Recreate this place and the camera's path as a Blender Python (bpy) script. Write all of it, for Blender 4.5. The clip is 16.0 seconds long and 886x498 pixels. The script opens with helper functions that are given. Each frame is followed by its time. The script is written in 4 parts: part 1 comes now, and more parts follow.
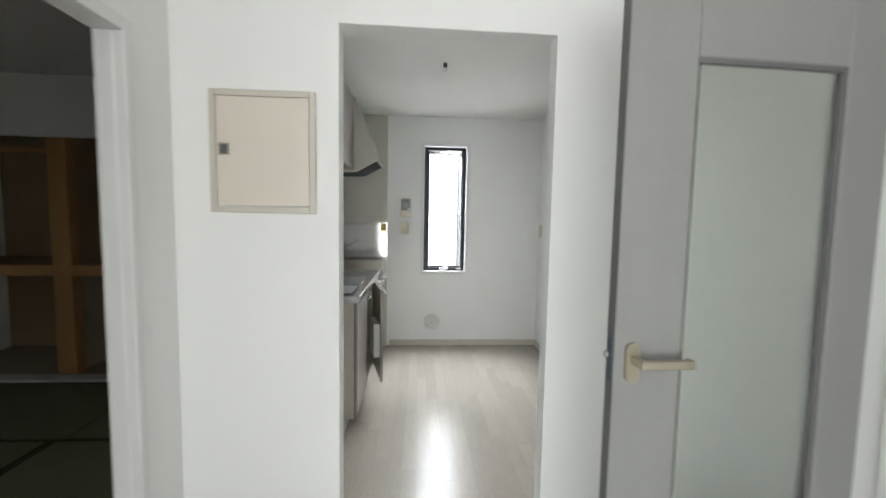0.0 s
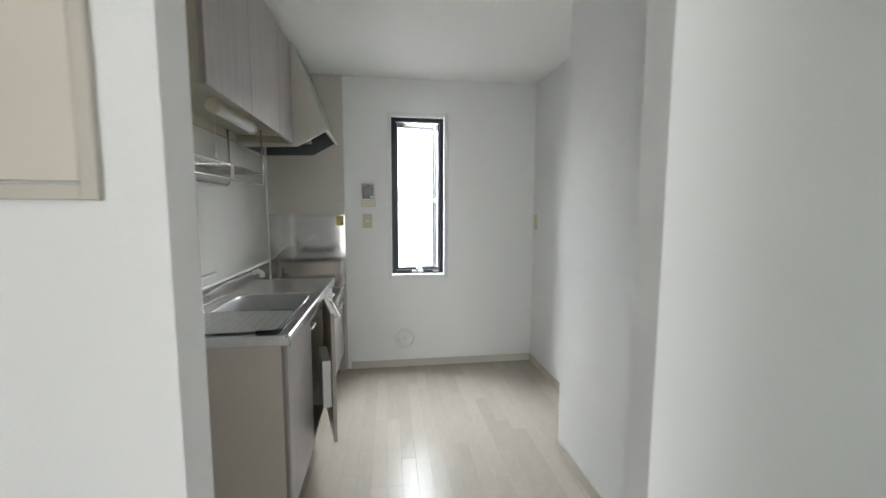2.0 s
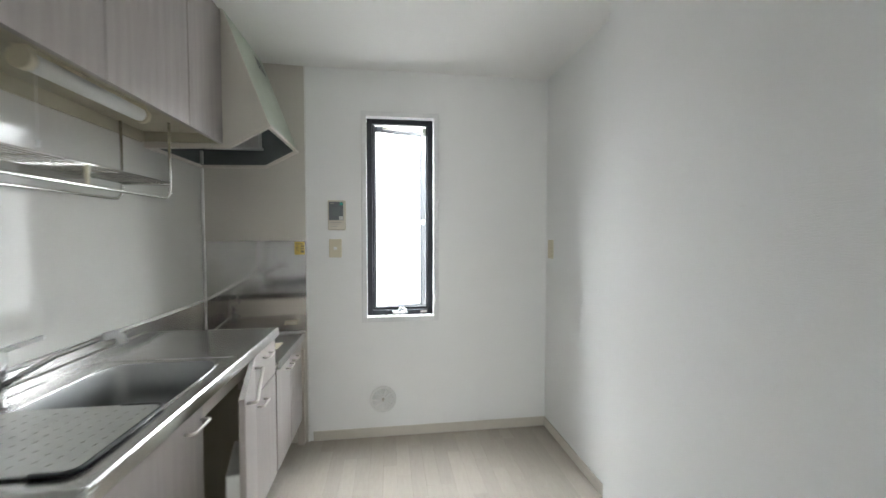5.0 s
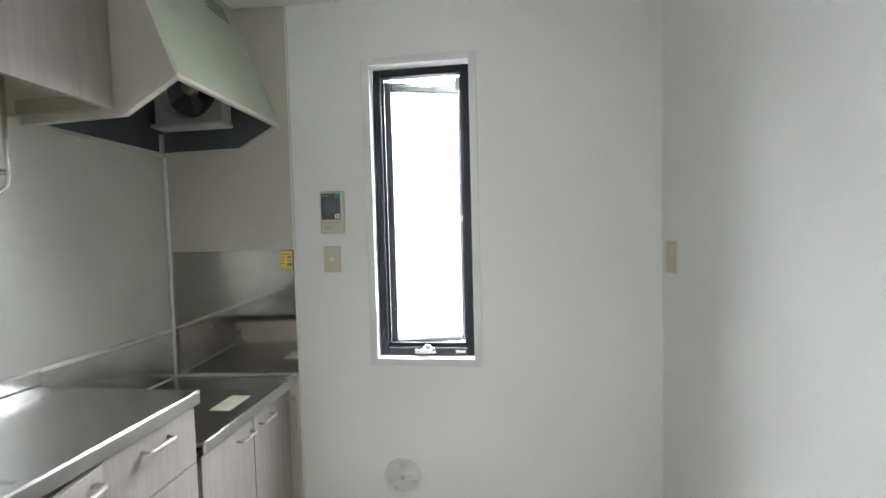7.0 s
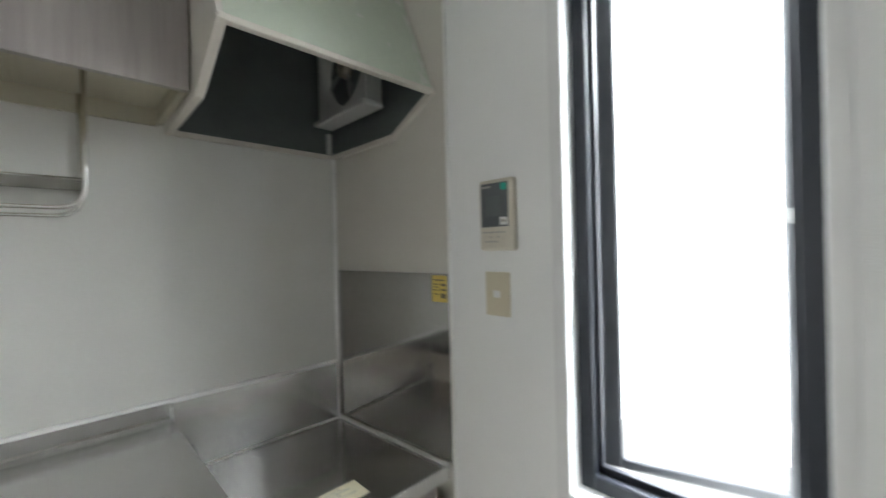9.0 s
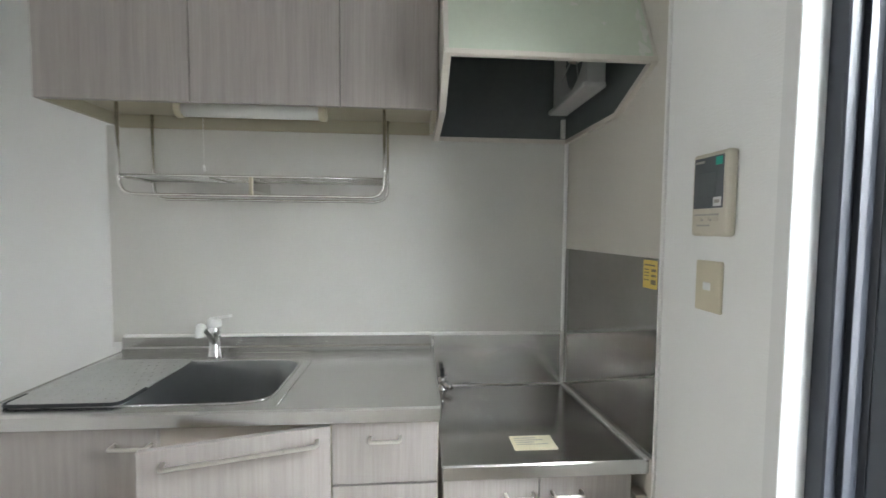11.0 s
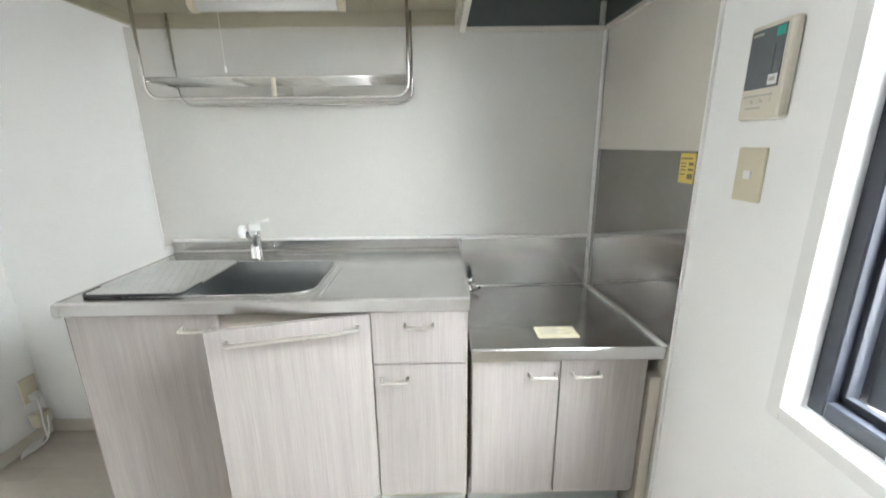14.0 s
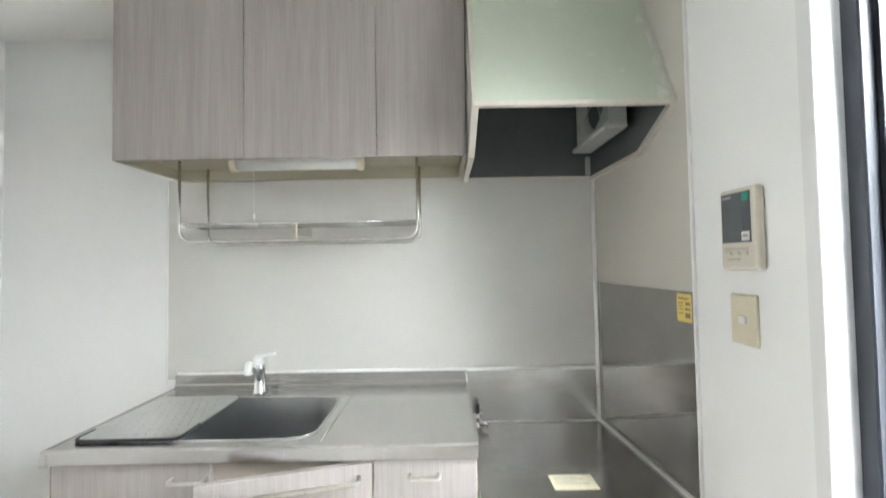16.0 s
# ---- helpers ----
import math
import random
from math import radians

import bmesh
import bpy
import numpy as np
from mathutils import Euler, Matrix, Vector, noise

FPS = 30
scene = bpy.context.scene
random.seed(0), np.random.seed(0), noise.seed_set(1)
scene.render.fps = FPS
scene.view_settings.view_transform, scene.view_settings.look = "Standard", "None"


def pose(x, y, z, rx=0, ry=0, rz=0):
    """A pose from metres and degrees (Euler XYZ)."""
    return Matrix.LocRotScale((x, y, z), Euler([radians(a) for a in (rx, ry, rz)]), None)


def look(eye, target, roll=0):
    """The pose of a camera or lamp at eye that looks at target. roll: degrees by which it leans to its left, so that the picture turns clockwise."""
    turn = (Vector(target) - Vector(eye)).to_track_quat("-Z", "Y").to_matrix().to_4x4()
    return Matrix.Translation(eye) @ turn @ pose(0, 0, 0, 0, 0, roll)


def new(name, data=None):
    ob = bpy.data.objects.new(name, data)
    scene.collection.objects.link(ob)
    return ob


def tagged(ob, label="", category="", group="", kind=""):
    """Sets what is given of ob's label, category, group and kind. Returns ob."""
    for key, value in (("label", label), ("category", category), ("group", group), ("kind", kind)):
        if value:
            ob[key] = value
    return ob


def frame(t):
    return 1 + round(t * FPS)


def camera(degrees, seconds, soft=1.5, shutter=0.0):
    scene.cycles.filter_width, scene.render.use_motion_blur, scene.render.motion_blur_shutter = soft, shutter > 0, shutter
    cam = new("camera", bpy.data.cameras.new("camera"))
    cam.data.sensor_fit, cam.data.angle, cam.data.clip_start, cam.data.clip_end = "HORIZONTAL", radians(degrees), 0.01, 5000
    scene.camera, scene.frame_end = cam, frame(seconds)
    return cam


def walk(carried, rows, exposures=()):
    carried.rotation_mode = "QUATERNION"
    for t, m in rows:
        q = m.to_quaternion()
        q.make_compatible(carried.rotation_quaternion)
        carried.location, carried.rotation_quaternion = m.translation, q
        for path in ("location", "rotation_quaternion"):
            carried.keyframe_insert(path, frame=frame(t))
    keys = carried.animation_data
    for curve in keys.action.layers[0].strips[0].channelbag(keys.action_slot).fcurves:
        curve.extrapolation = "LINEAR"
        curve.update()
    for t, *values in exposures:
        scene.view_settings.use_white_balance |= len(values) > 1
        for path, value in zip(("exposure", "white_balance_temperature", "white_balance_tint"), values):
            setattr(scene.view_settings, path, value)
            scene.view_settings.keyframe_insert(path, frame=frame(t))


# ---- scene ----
cam = camera(96.7, 16.0, shutter=0.8)
PATH = [
    (0, (0.650, 0.787, 1.323), (0.774, 2.777, 1.172), 1.05),
    (0.5, (0.647, 1.037, 1.321), (0.805, 3.024, 1.160), 0.08),
    (1, (0.685, 1.250, 1.316), (0.856, 3.231, 1.106), 1.05),
    (1.5, (0.670, 1.446, 1.325), (0.939, 3.420, 1.157), 0.56),
    (2, (0.672, 1.606, 1.322), (0.946, 3.577, 1.122), 0.16),
    (2.5, (0.723, 1.755, 1.312), (0.915, 3.735, 1.111), 0.69),
    (3, (0.733, 1.830, 1.318), (0.934, 3.808, 1.098), 0.96),
    (3.5, (0.727, 1.850, 1.315), (0.962, 3.826, 1.118), 0.6),
    (4, (0.716, 1.898, 1.321), (1.001, 3.868, 1.123), -0.01),
    (4.5, (0.777, 2.079, 1.327), (1.085, 4.052, 1.202), -0.48),
    (4.7, (0.797, 2.163, 1.315), (1.100, 4.139, 1.240), -0.4),
    (7, (1.203, 3.157, 1.334), (0.969, 5.141, 1.251), -1.49),
    (7.5, (1.198, 3.382, 1.336), (0.808, 5.343, 1.289), -2.83),
    (8, (1.211, 3.633, 1.330), (0.438, 5.478, 1.314), -2.96),
    (8.5, (1.187, 3.836, 1.335), (0.112, 5.523, 1.306), -1.8),
    (9, (1.147, 4.010, 1.352), (-0.277, 5.414, 1.348), -1.4),
    (9.5, (1.181, 4.129, 1.369), (-0.564, 5.105, 1.411), -0.8),
    (10, (1.250, 4.192, 1.361), (-0.688, 4.689, 1.363), 0.6),
    (12.3, (1.401, 4.141, 1.344), (-0.591, 4.148, 1.162), -0.1),
    (12.5, (1.393, 4.145, 1.328), (-0.590, 4.155, 1.070), -0.2),
    (13, (1.376, 4.156, 1.299), (-0.559, 4.186, 0.796), 0.3),
    (13.5, (1.374, 4.162, 1.293), (-0.536, 4.188, 0.700), -0.3),
    (14, (1.377, 4.157, 1.298), (-0.557, 4.176, 0.790), -0.7),
    (14.5, (1.383, 4.151, 1.313), (-0.582, 4.180, 0.941), -0.8),
    (15, (1.387, 4.150, 1.339), (-0.597, 4.172, 1.086), -1.0),
    (15.5, (1.398, 4.148, 1.349), (-0.600, 4.162, 1.257), -1.2),
    (16, (1.410, 4.152, 1.374), (-0.589, 4.157, 1.435), -1.0),
]
walk(cam, [(t, look(eye, target, roll)) for t, eye, target, roll in PATH], ((0, 0.0), (1, -0.04), (2, -0.16), (3, -0.28), (3.5, -0.16), (4, -0.07), (4.7, 0.04), (7.2, -0.02), (10, -0.16), (12.3, 0.85), (16, 0.9)))

# ---- light ----
sky = bpy.data.worlds.new("sky")
scene.world = sky
sky.use_nodes = True
sky_nodes = sky.node_tree.nodes
sky_tex = sky_nodes.new("ShaderNodeTexSky")
sky_tex.sky_type, sky_tex.sun_disc = "NISHITA", False
sky_tex.sun_elevation, sky_tex.sun_rotation = radians(52), radians(250)
sky.node_tree.links.new(sky_tex.outputs[0], sky_nodes["Background"].inputs[0])
sky_nodes["Background"].inputs[1].default_value = 0.15

sun = new("sun", bpy.data.lights.new("sun", "SUN"))
sun.data.energy, sun.data.angle, sun.data.color = 4.0, radians(2), (1.0, 0.97, 0.92)
sun.matrix_world = look((-9, 3, 12), (0, 0, 0))


def window_light(name, eye, target, w, h, watts, color):
    lamp = new(name, bpy.data.lights.new(name, "AREA"))
    lamp.data.shape, lamp.data.size, lamp.data.size_y = "RECTANGLE", w, h
    lamp.data.energy, lamp.data.color = watts, color
    lamp.matrix_world = look(eye, target)
    return lamp


KITCHEN_W, HALL_W = 1800, 180
window_light("kitchen_daylight", (0.93, 5.75, 2.95), (0.93, 4.9, 2.1), 4.6, 2.1, KITCHEN_W, (0.905, 0.98, 1.02))
window_light("hall_daylight", (-1.0, -2.95, 1.15), (-0.8, 2.0, 1.1), 4.6, 1.95, HALL_W, (0.96, 0.99, 0.985))

# ---- materials ----


def mat(name, color, rough=0.5, metal=0.0, vary=0.06, scale=6.0, stretch=(1, 1, 1), bump=0.0, bump_scale=200.0, bump_stretch=(1, 1, 1), fine=0.0, fine_scale=60.0, rough_vary=0.08, spec=0.5, trans=0.0, ior=1.45, coat=0.0, piece=0.0):
    """A surface with variation at two scales, roughness wear and fine relief; piece: how much single pieces differ."""
    m = bpy.data.materials.new(name)
    m.use_nodes = True
    n, l = m.node_tree.nodes, m.node_tree.links
    b = n["Principled BSDF"]
    b.inputs["Metallic"].default_value = metal
    b.inputs["Specular IOR Level"].default_value = spec
    b.inputs["Transmission Weight"].default_value = trans
    b.inputs["IOR"].default_value = ior
    b.inputs["Coat Weight"].default_value = coat
    b.inputs["Coat Roughness"].default_value = 0.12
    tc = n.new("ShaderNodeTexCoord")
    info = n.new("ShaderNodeObjectInfo")

    def noise_at(sc, st, detail=4.0):
        mp = n.new("ShaderNodeMapping")
        mp.inputs["Scale"].default_value = st
        l.new(tc.outputs["Object"], mp.inputs["Vector"])
        if piece:
            own = n.new("ShaderNodeCombineXYZ")
            l.new(maths("MULTIPLY", info.outputs["Random"], 90.0), own.inputs[0])
            l.new(maths("MULTIPLY", info.outputs["Random"], 57.0), own.inputs[1])
            l.new(own.outputs[0], mp.inputs["Location"])
        t = n.new("ShaderNodeTexNoise")
        t.inputs["Scale"].default_value, t.inputs["Detail"].default_value = sc, detail
        l.new(mp.outputs[0], t.inputs["Vector"])
        return t.outputs["Fac"]

    def maths(op, a, c):
        t = n.new("ShaderNodeMath")
        t.operation = op
        for i, v in enumerate((a, c)):
            if isinstance(v, float):
                t.inputs[i].default_value = v
            else:
                l.new(v, t.inputs[i])
        return t.outputs[0]

    large = noise_at(scale, stretch)
    value = maths("ADD", maths("MULTIPLY", maths("SUBTRACT", large, 0.5), float(2 * vary)), 1.0)
    if fine:
        small = noise_at(fine_scale, stretch, 3.0)
        value = maths("ADD", value, maths("MULTIPLY", maths("SUBTRACT", small, 0.5), float(2 * fine)))
    if piece:
        value = maths("ADD", value, maths("MULTIPLY", maths("SUBTRACT", info.outputs["Random"], 0.5), float(2 * piece)))
    hsv = n.new("ShaderNodeHueSaturation")
    hsv.inputs["Color"].default_value = (*color, 1)
    l.new(value, hsv.inputs["Value"])
    l.new(hsv.outputs[0], b.inputs["Base Color"])
    wear = noise_at(scale * 2.3, stretch)
    l.new(maths("ADD", maths("MULTIPLY", maths("SUBTRACT", wear, 0.5), float(2 * rough_vary)), float(rough)), b.inputs["Roughness"])
    if bump:
        bp = n.new("ShaderNodeBump")
        bp.inputs["Strength"].default_value, bp.inputs["Distance"].default_value = bump, 0.002
        l.new(noise_at(bump_scale, bump_stretch, 3.0), bp.inputs["Height"])
        l.new(bp.outputs[0], b.inputs["Normal"])
    return m


WALLPAPER = mat("white_wallpaper", (0.85, 0.852, 0.842), 0.75, vary=0.025, scale=1.7, bump=0.45, bump_scale=230, bump_stretch=(0.45, 0.45, 1.7), fine=0.02, fine_scale=300, spec=0.25)
CEILING = mat("white_ceiling_paper", (0.88, 0.872, 0.855), 0.8, vary=0.02, scale=1.5, bump=0.4, bump_scale=240, spec=0.2)
TRIM = mat("pale_vinyl_trim", (0.58, 0.54, 0.475), 0.5, vary=0.05, scale=3, bump=0.1, fine=0.03)
WHITE_TRIM = mat("white_painted_wood", (0.76, 0.76, 0.755), 0.42, vary=0.03, scale=4, bump=0.1)
FLOOR = mat("whitewashed_floor_board", (0.455, 0.408, 0.355), 0.2, vary=0.07, scale=9, stretch=(6, 0.9, 1), fine=0.07, fine_scale=26, bump=0.16, bump_scale=30, bump_stretch=(8, 0.7, 1), rough_vary=0.06, piece=0.06, spec=0.55)
JOINT = mat("dull_floor_joint", (0.33, 0.29, 0.25), 0.7)
GRAIN = mat("grey_woodgrain_laminate", (0.342, 0.311, 0.295), 0.4, vary=0.18, scale=2.2, stretch=(18, 18, 0.55), fine=0.18, fine_scale=11, bump=0.15, bump_scale=14, bump_stretch=(18, 18, 0.4), rough_vary=0.04)
EDGE = mat("dark_laminate_edge", (0.20, 0.17, 0.16), 0.5)
BEIGE = mat("beige_melamine_board", (0.49, 0.44, 0.385), 0.45, vary=0.03, scale=2.5, fine=0.02, bump=0.05)
CREAM_BOARD = mat("cream_cabinet_lining", (0.40, 0.365, 0.275), 0.5, vary=0.04, scale=3)
PANEL = mat("glossy_greige_wall_panel", (0.60, 0.59, 0.555), 0.12, vary=0.08, scale=3.2, fine=0.035, fine_scale=120, rough_vary=0.04, bump=0.6, bump_scale=5)
PANEL_MATT = mat("greige_side_panel", (0.57, 0.54, 0.485), 0.42, vary=0.04, scale=2.5, fine=0.03, fine_scale=120, bump=0.05, bump_scale=120)
STEEL = mat("brushed_stainless_steel", (0.60, 0.592, 0.58), 0.24, metal=1.0, vary=0.04, scale=3, fine=0.03, fine_scale=40, rough_vary=0.05)
STEEL_SHEET = mat("stained_stainless_sheet", (0.44, 0.428, 0.41), 0.09, metal=1.0, vary=0.12, scale=5, fine=0.05, fine_scale=50, rough_vary=0.03)
SINK_STEEL = mat("dull_sink_steel", (0.40, 0.41, 0.41), 0.42, metal=1.0, vary=0.08, scale=5, fine=0.05)
PLATE_STEEL = mat("worn_plate_steel", (0.62, 0.62, 0.61), 0.36, metal=1.0, vary=0.1, scale=12, fine=0.08, fine_scale=120)
HOB_STEEL = mat("scuffed_hob_steel", (0.47, 0.457, 0.44), 0.2, metal=1.0, vary=0.05, scale=3, fine=0.03, fine_scale=40, rough_vary=0.04)
STAIN = mat("grease_stain", (0.37, 0.36, 0.34), 0.25, metal=0.8, vary=0.3, scale=60)
CHROME = mat("chrome", (0.78, 0.78, 0.78), 0.10, metal=1.0, vary=0.03, rough_vary=0.04)
WIRE = mat("dull_chrome_wire", (0.74, 0.73, 0.70), 0.16, metal=1.0, vary=0.06, scale=20)
HANDLE = mat("bright_satin_handle", (0.66, 0.64, 0.595), 0.3, metal=1.0, vary=0.03, scale=20)
CHAMPAGNE = mat("champagne_satin_metal", (0.41, 0.375, 0.30), 0.45, metal=0.85, vary=0.05, scale=20)
NICKEL = mat("satin_nickel", (0.60, 0.56, 0.50), 0.3, metal=1.0, vary=0.04, scale=20)
CAULK = mat("white_silicone", (0.80, 0.79, 0.77), 0.45, vary=0.05, scale=14)
ALU = mat("black_aluminium", (0.018, 0.020, 0.026), 0.42, vary=0.15, scale=10, rough_vary=0.06, spec=0.3)
SASH_ALU = mat("dark_sash_aluminium", (0.08, 0.083, 0.09), 0.35, vary=0.15, scale=10)
RUBBER = mat("black_rubber", (0.02, 0.022, 0.026), 0.5)
CREAM = mat("cream_plastic", (0.62, 0.575, 0.485), 0.42, vary=0.03, scale=12)
YELLOWED = mat("yellowed_plastic", (0.62, 0.565, 0.43), 0.42, vary=0.04, scale=12)
WHITE_PLASTIC = mat("white_plastic", (0.76, 0.76, 0.74), 0.38, vary=0.02, scale=12)
TUBE = mat("milky_lamp_cover", (0.72, 0.72, 0.70), 0.35, vary=0.02, scale=12)
GREY_PLASTIC = mat("dark_grey_plastic", (0.11, 0.12, 0.13), 0.38, vary=0.05)
SCREEN = mat("grey_lcd_screen", (0.16, 0.175, 0.18), 0.16, vary=0.05)
GREEN_LABEL = mat("green_label", (0.03, 0.36, 0.27), 0.5)
YELLOW_LABEL = mat("yellow_label", (0.66, 0.50, 0.13), 0.5, vary=0.06, scale=30)
STAINED_LABEL = mat("stained_cream_label", (0.78, 0.72, 0.54), 0.55, vary=0.16, scale=28, fine=0.1, fine_scale=90)
INK = mat("faded_ink", (0.20, 0.16, 0.10), 0.6)
PALE_INK = mat("pale_grey_ink", (0.42, 0.40, 0.36), 0.6)
GREEN_FILM = mat("pale_green_enamel", (0.52, 0.575, 0.475), 0.32, vary=0.06, scale=5, fine=0.03, fine_scale=40, rough_vary=0.1, coat=0.2)
HOOD_DARK = mat("dark_hood_enamel", (0.105, 0.115, 0.115), 0.4, vary=0.15, scale=7, fine=0.08)
HOOD_WORN = mat("chipped_pale_enamel", (0.60, 0.61, 0.555), 0.5, vary=0.12, scale=60)
HOOD_RIM = mat("cream_hood_rim", (0.60, 0.56, 0.50), 0.45, vary=0.05, scale=9)
FAN_GREY = mat("greasy_grey_enamel", (0.50, 0.50, 0.48), 0.4, vary=0.1, scale=9)
TOE = mat("blue_grey_plinth", (0.42, 0.45, 0.45), 0.4, vary=0.05, scale=5)
HATCH = mat("cream_hatch_panel", (0.70, 0.635, 0.56), 0.45, vary=0.03, scale=5)
DOOR = mat("silver_grey_woodgrain_door", (0.245, 0.245, 0.24), 0.5, vary=0.05, scale=3, stretch=(5, 5, 1), fine=0.09, fine_scale=70, bump=0.12, bump_scale=40, bump_stretch=(1, 1, 6))
LATCH_FACE = mat("blued_latch_steel", (0.07, 0.10, 0.125), 0.35, metal=0.3, vary=0.1, scale=30)
# on the glazing beads this dark tone also paints the shadow line
DOOR_EDGE = mat("grey_door_edge", (0.13, 0.13, 0.13), 0.5)
FROST = mat("frosted_glass", (0.90, 0.94, 0.905), 0.34, vary=0.02, trans=0.96, bump=0.2, bump_scale=120, rough_vary=0.03)
GLASS = mat("clear_glass", (1, 1, 1), 0.0, vary=0.0, trans=1.0, rough_vary=0.0, ior=1.02)
TATAMI = mat("green_tatami_rush", (0.21, 0.235, 0.14), 0.7, vary=0.08, scale=4, fine=0.1, fine_scale=40, stretch=(1, 8, 1), bump=0.4, bump_scale=60, bump_stretch=(1, 9, 1))
TATAMI_EDGE = mat("dark_green_tatami_border", (0.045, 0.06, 0.02), 0.75, vary=0.1, scale=30)
WOOD = mat("orange_pine", (0.48, 0.28, 0.12), 0.5, vary=0.14, scale=3, stretch=(14, 14, 1), fine=0.08, fine_scale=20)
PLY = mat("lauan_plywood", (0.36, 0.265, 0.15), 0.6, vary=0.12, scale=3, stretch=(8, 8, 1), fine=0.06)
PLY_PALE = mat("pale_closet_board", (0.50, 0.44, 0.35), 0.6, vary=0.06, scale=3)
GROUND = mat("pale_concrete_ground", (0.42, 0.415, 0.40), 0.85, vary=0.12, scale=0.6, fine=0.08, fine_scale=30, bump=0.3)
# emits its own light: whitens the window view and lifts the ceiling
GLARE = mat("glowing_distance", (0.8, 0.8, 0.8), 0.9)
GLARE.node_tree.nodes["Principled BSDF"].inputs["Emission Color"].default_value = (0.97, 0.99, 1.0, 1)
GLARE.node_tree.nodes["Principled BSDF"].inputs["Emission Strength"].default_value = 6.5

# ---- mesh helpers ----


def add_box(bm, a, b, bevel=0.0, seg=1):
    """A box from corner a to corner b, in metres, with rounded edges."""
    lo, hi = Vector(map(min, a, b)), Vector(map(max, a, b))
    made = bmesh.ops.create_cube(bm, size=1.0, matrix=Matrix.Translation((lo + hi) / 2) @ Matrix.Diagonal((*(hi - lo), 1)))
    if bevel:
        edges = {e for v in made["verts"] for e in v.link_edges}
        bmesh.ops.bevel(bm, geom=list(edges), offset=bevel, segments=seg, affect="EDGES", profile=0.5)
    return bm


def box(a, b, bevel=0.0, seg=1):
    return add_box(bmesh.new(), a, b, bevel, seg)


def boxes(*pairs, bevel=0.0):
    bm = bmesh.new()
    for a, b in pairs:
        add_box(bm, a, b, bevel)
    return bm


def add_prism(bm, profile, axis, lo, hi):
    """A closed outline in the two other axes, pushed from lo to hi along axis ("x", "y" or "z")."""
    def place(u, v, w):
        return {"x": (w, u, v), "y": (u, w, v), "z": (u, v, w)}[axis]
    first = [bm.verts.new(place(u, v, lo)) for u, v in profile]
    last = [bm.verts.new(place(u, v, hi)) for u, v in profile]
    bm.faces.new(first)
    bm.faces.new(last[::-1])
    for i in range(len(profile)):
        j = (i + 1) % len(profile)
        bm.faces.new((first[j], first[i], last[i], last[j]))
    bmesh.ops.recalc_face_normals(bm, faces=bm.faces)
    return bm


def prism(profile, axis, lo, hi):
    return add_prism(bmesh.new(), profile, axis, lo, hi)


def add_tube(bm, points, r, n=10):
    """A round bar along a line of points, closed at both ends."""
    pts = [Vector(p) for p in points]
    rings, side = [], None
    for i, p in enumerate(pts):
        d = (pts[min(i + 1, len(pts) - 1)] - pts[max(i - 1, 0)]).normalized()
        if side is None:
            side = d.orthogonal().normalized()
        side = (side - d * side.dot(d)).normalized()
        up = d.cross(side)
        rings.append([bm.verts.new(p + r * (math.cos(2 * math.pi * k / n) * side + math.sin(2 * math.pi * k / n) * up)) for k in range(n)])
    for a, b in zip(rings, rings[1:]):
        for k in range(n):
            bm.faces.new((a[k], a[(k + 1) % n], b[(k + 1) % n], b[k])).smooth = True
    bm.faces.new(rings[0][::-1])
    bm.faces.new(rings[-1])
    return bm


def tube(points, r, n=10):
    return add_tube(bmesh.new(), points, r, n)


def bent(points, radius, steps=5):
    """A line of points with its corners rounded."""
    pts = [Vector(p) for p in points]
    out = [pts[0]]
    for a, b, c in zip(pts, pts[1:], pts[2:]):
        u, w = (a - b).normalized(), (c - b).normalized()
        p, q = b + u * radius, b + w * radius
        for k in range(steps + 1):
            t = k / steps
            out.append(p * (1 - t) ** 2 + b * 2 * t * (1 - t) + q * t ** 2)
    return out + [pts[-1]]


def lathe(profile, m, n=24):
    """Turns (radius, height) pairs round z and places them by m."""
    bm = bmesh.new()
    rings = [[bm.verts.new(m @ Vector((r * math.cos(2 * math.pi * k / n), r * math.sin(2 * math.pi * k / n), h))) for k in range(n)] for r, h in profile]
    for a, b in zip(rings, rings[1:]):
        for k in range(n):
            bm.faces.new((a[k], a[(k + 1) % n], b[(k + 1) % n], b[k])).smooth = True
    bm.faces.new(rings[0][::-1])
    bm.faces.new(rings[-1])
    bmesh.ops.recalc_face_normals(bm, faces=bm.faces)
    return bm


def moved(bm, m):
    bmesh.ops.transform(bm, matrix=m, verts=bm.verts)
    return bm


def part(name, bm, material, parent=None, label=""):
    """Links a bmesh as one mesh object, under its thing or part."""
    me = bpy.data.meshes.new(name)
    bm.to_mesh(me)
    bm.free()
    me.materials.append(material)
    ob = new(name, me)
    if parent:
        ob.parent = parent
        chain, base = parent, Matrix.Identity(4)
        while chain:
            base = chain.matrix_basis.copy() if not chain.parent else base
            chain = chain.parent
        ob.matrix_parent_inverse = base.inverted() if parent.parent is None else Matrix.Identity(4)
    return tagged(ob, label)


def thing(name, at, label, category, group=""):
    ob = new(name)
    ob.empty_display_size = 0.05
    ob.matrix_basis = Matrix.Translation(at)
    return tagged(ob, label, category, group)


def slant(bm):
    """Leans what stands by the north side panel out of square, as that wall is."""
    for v in bm.verts:
        if v.co.y > 4.69:
            v.co.y += 0.07 * (v.co.x + 0.25)
    return bm


def structure(name, bm, material, label, category):
    return tagged(part(name, bm, material), label, category, kind="structure")


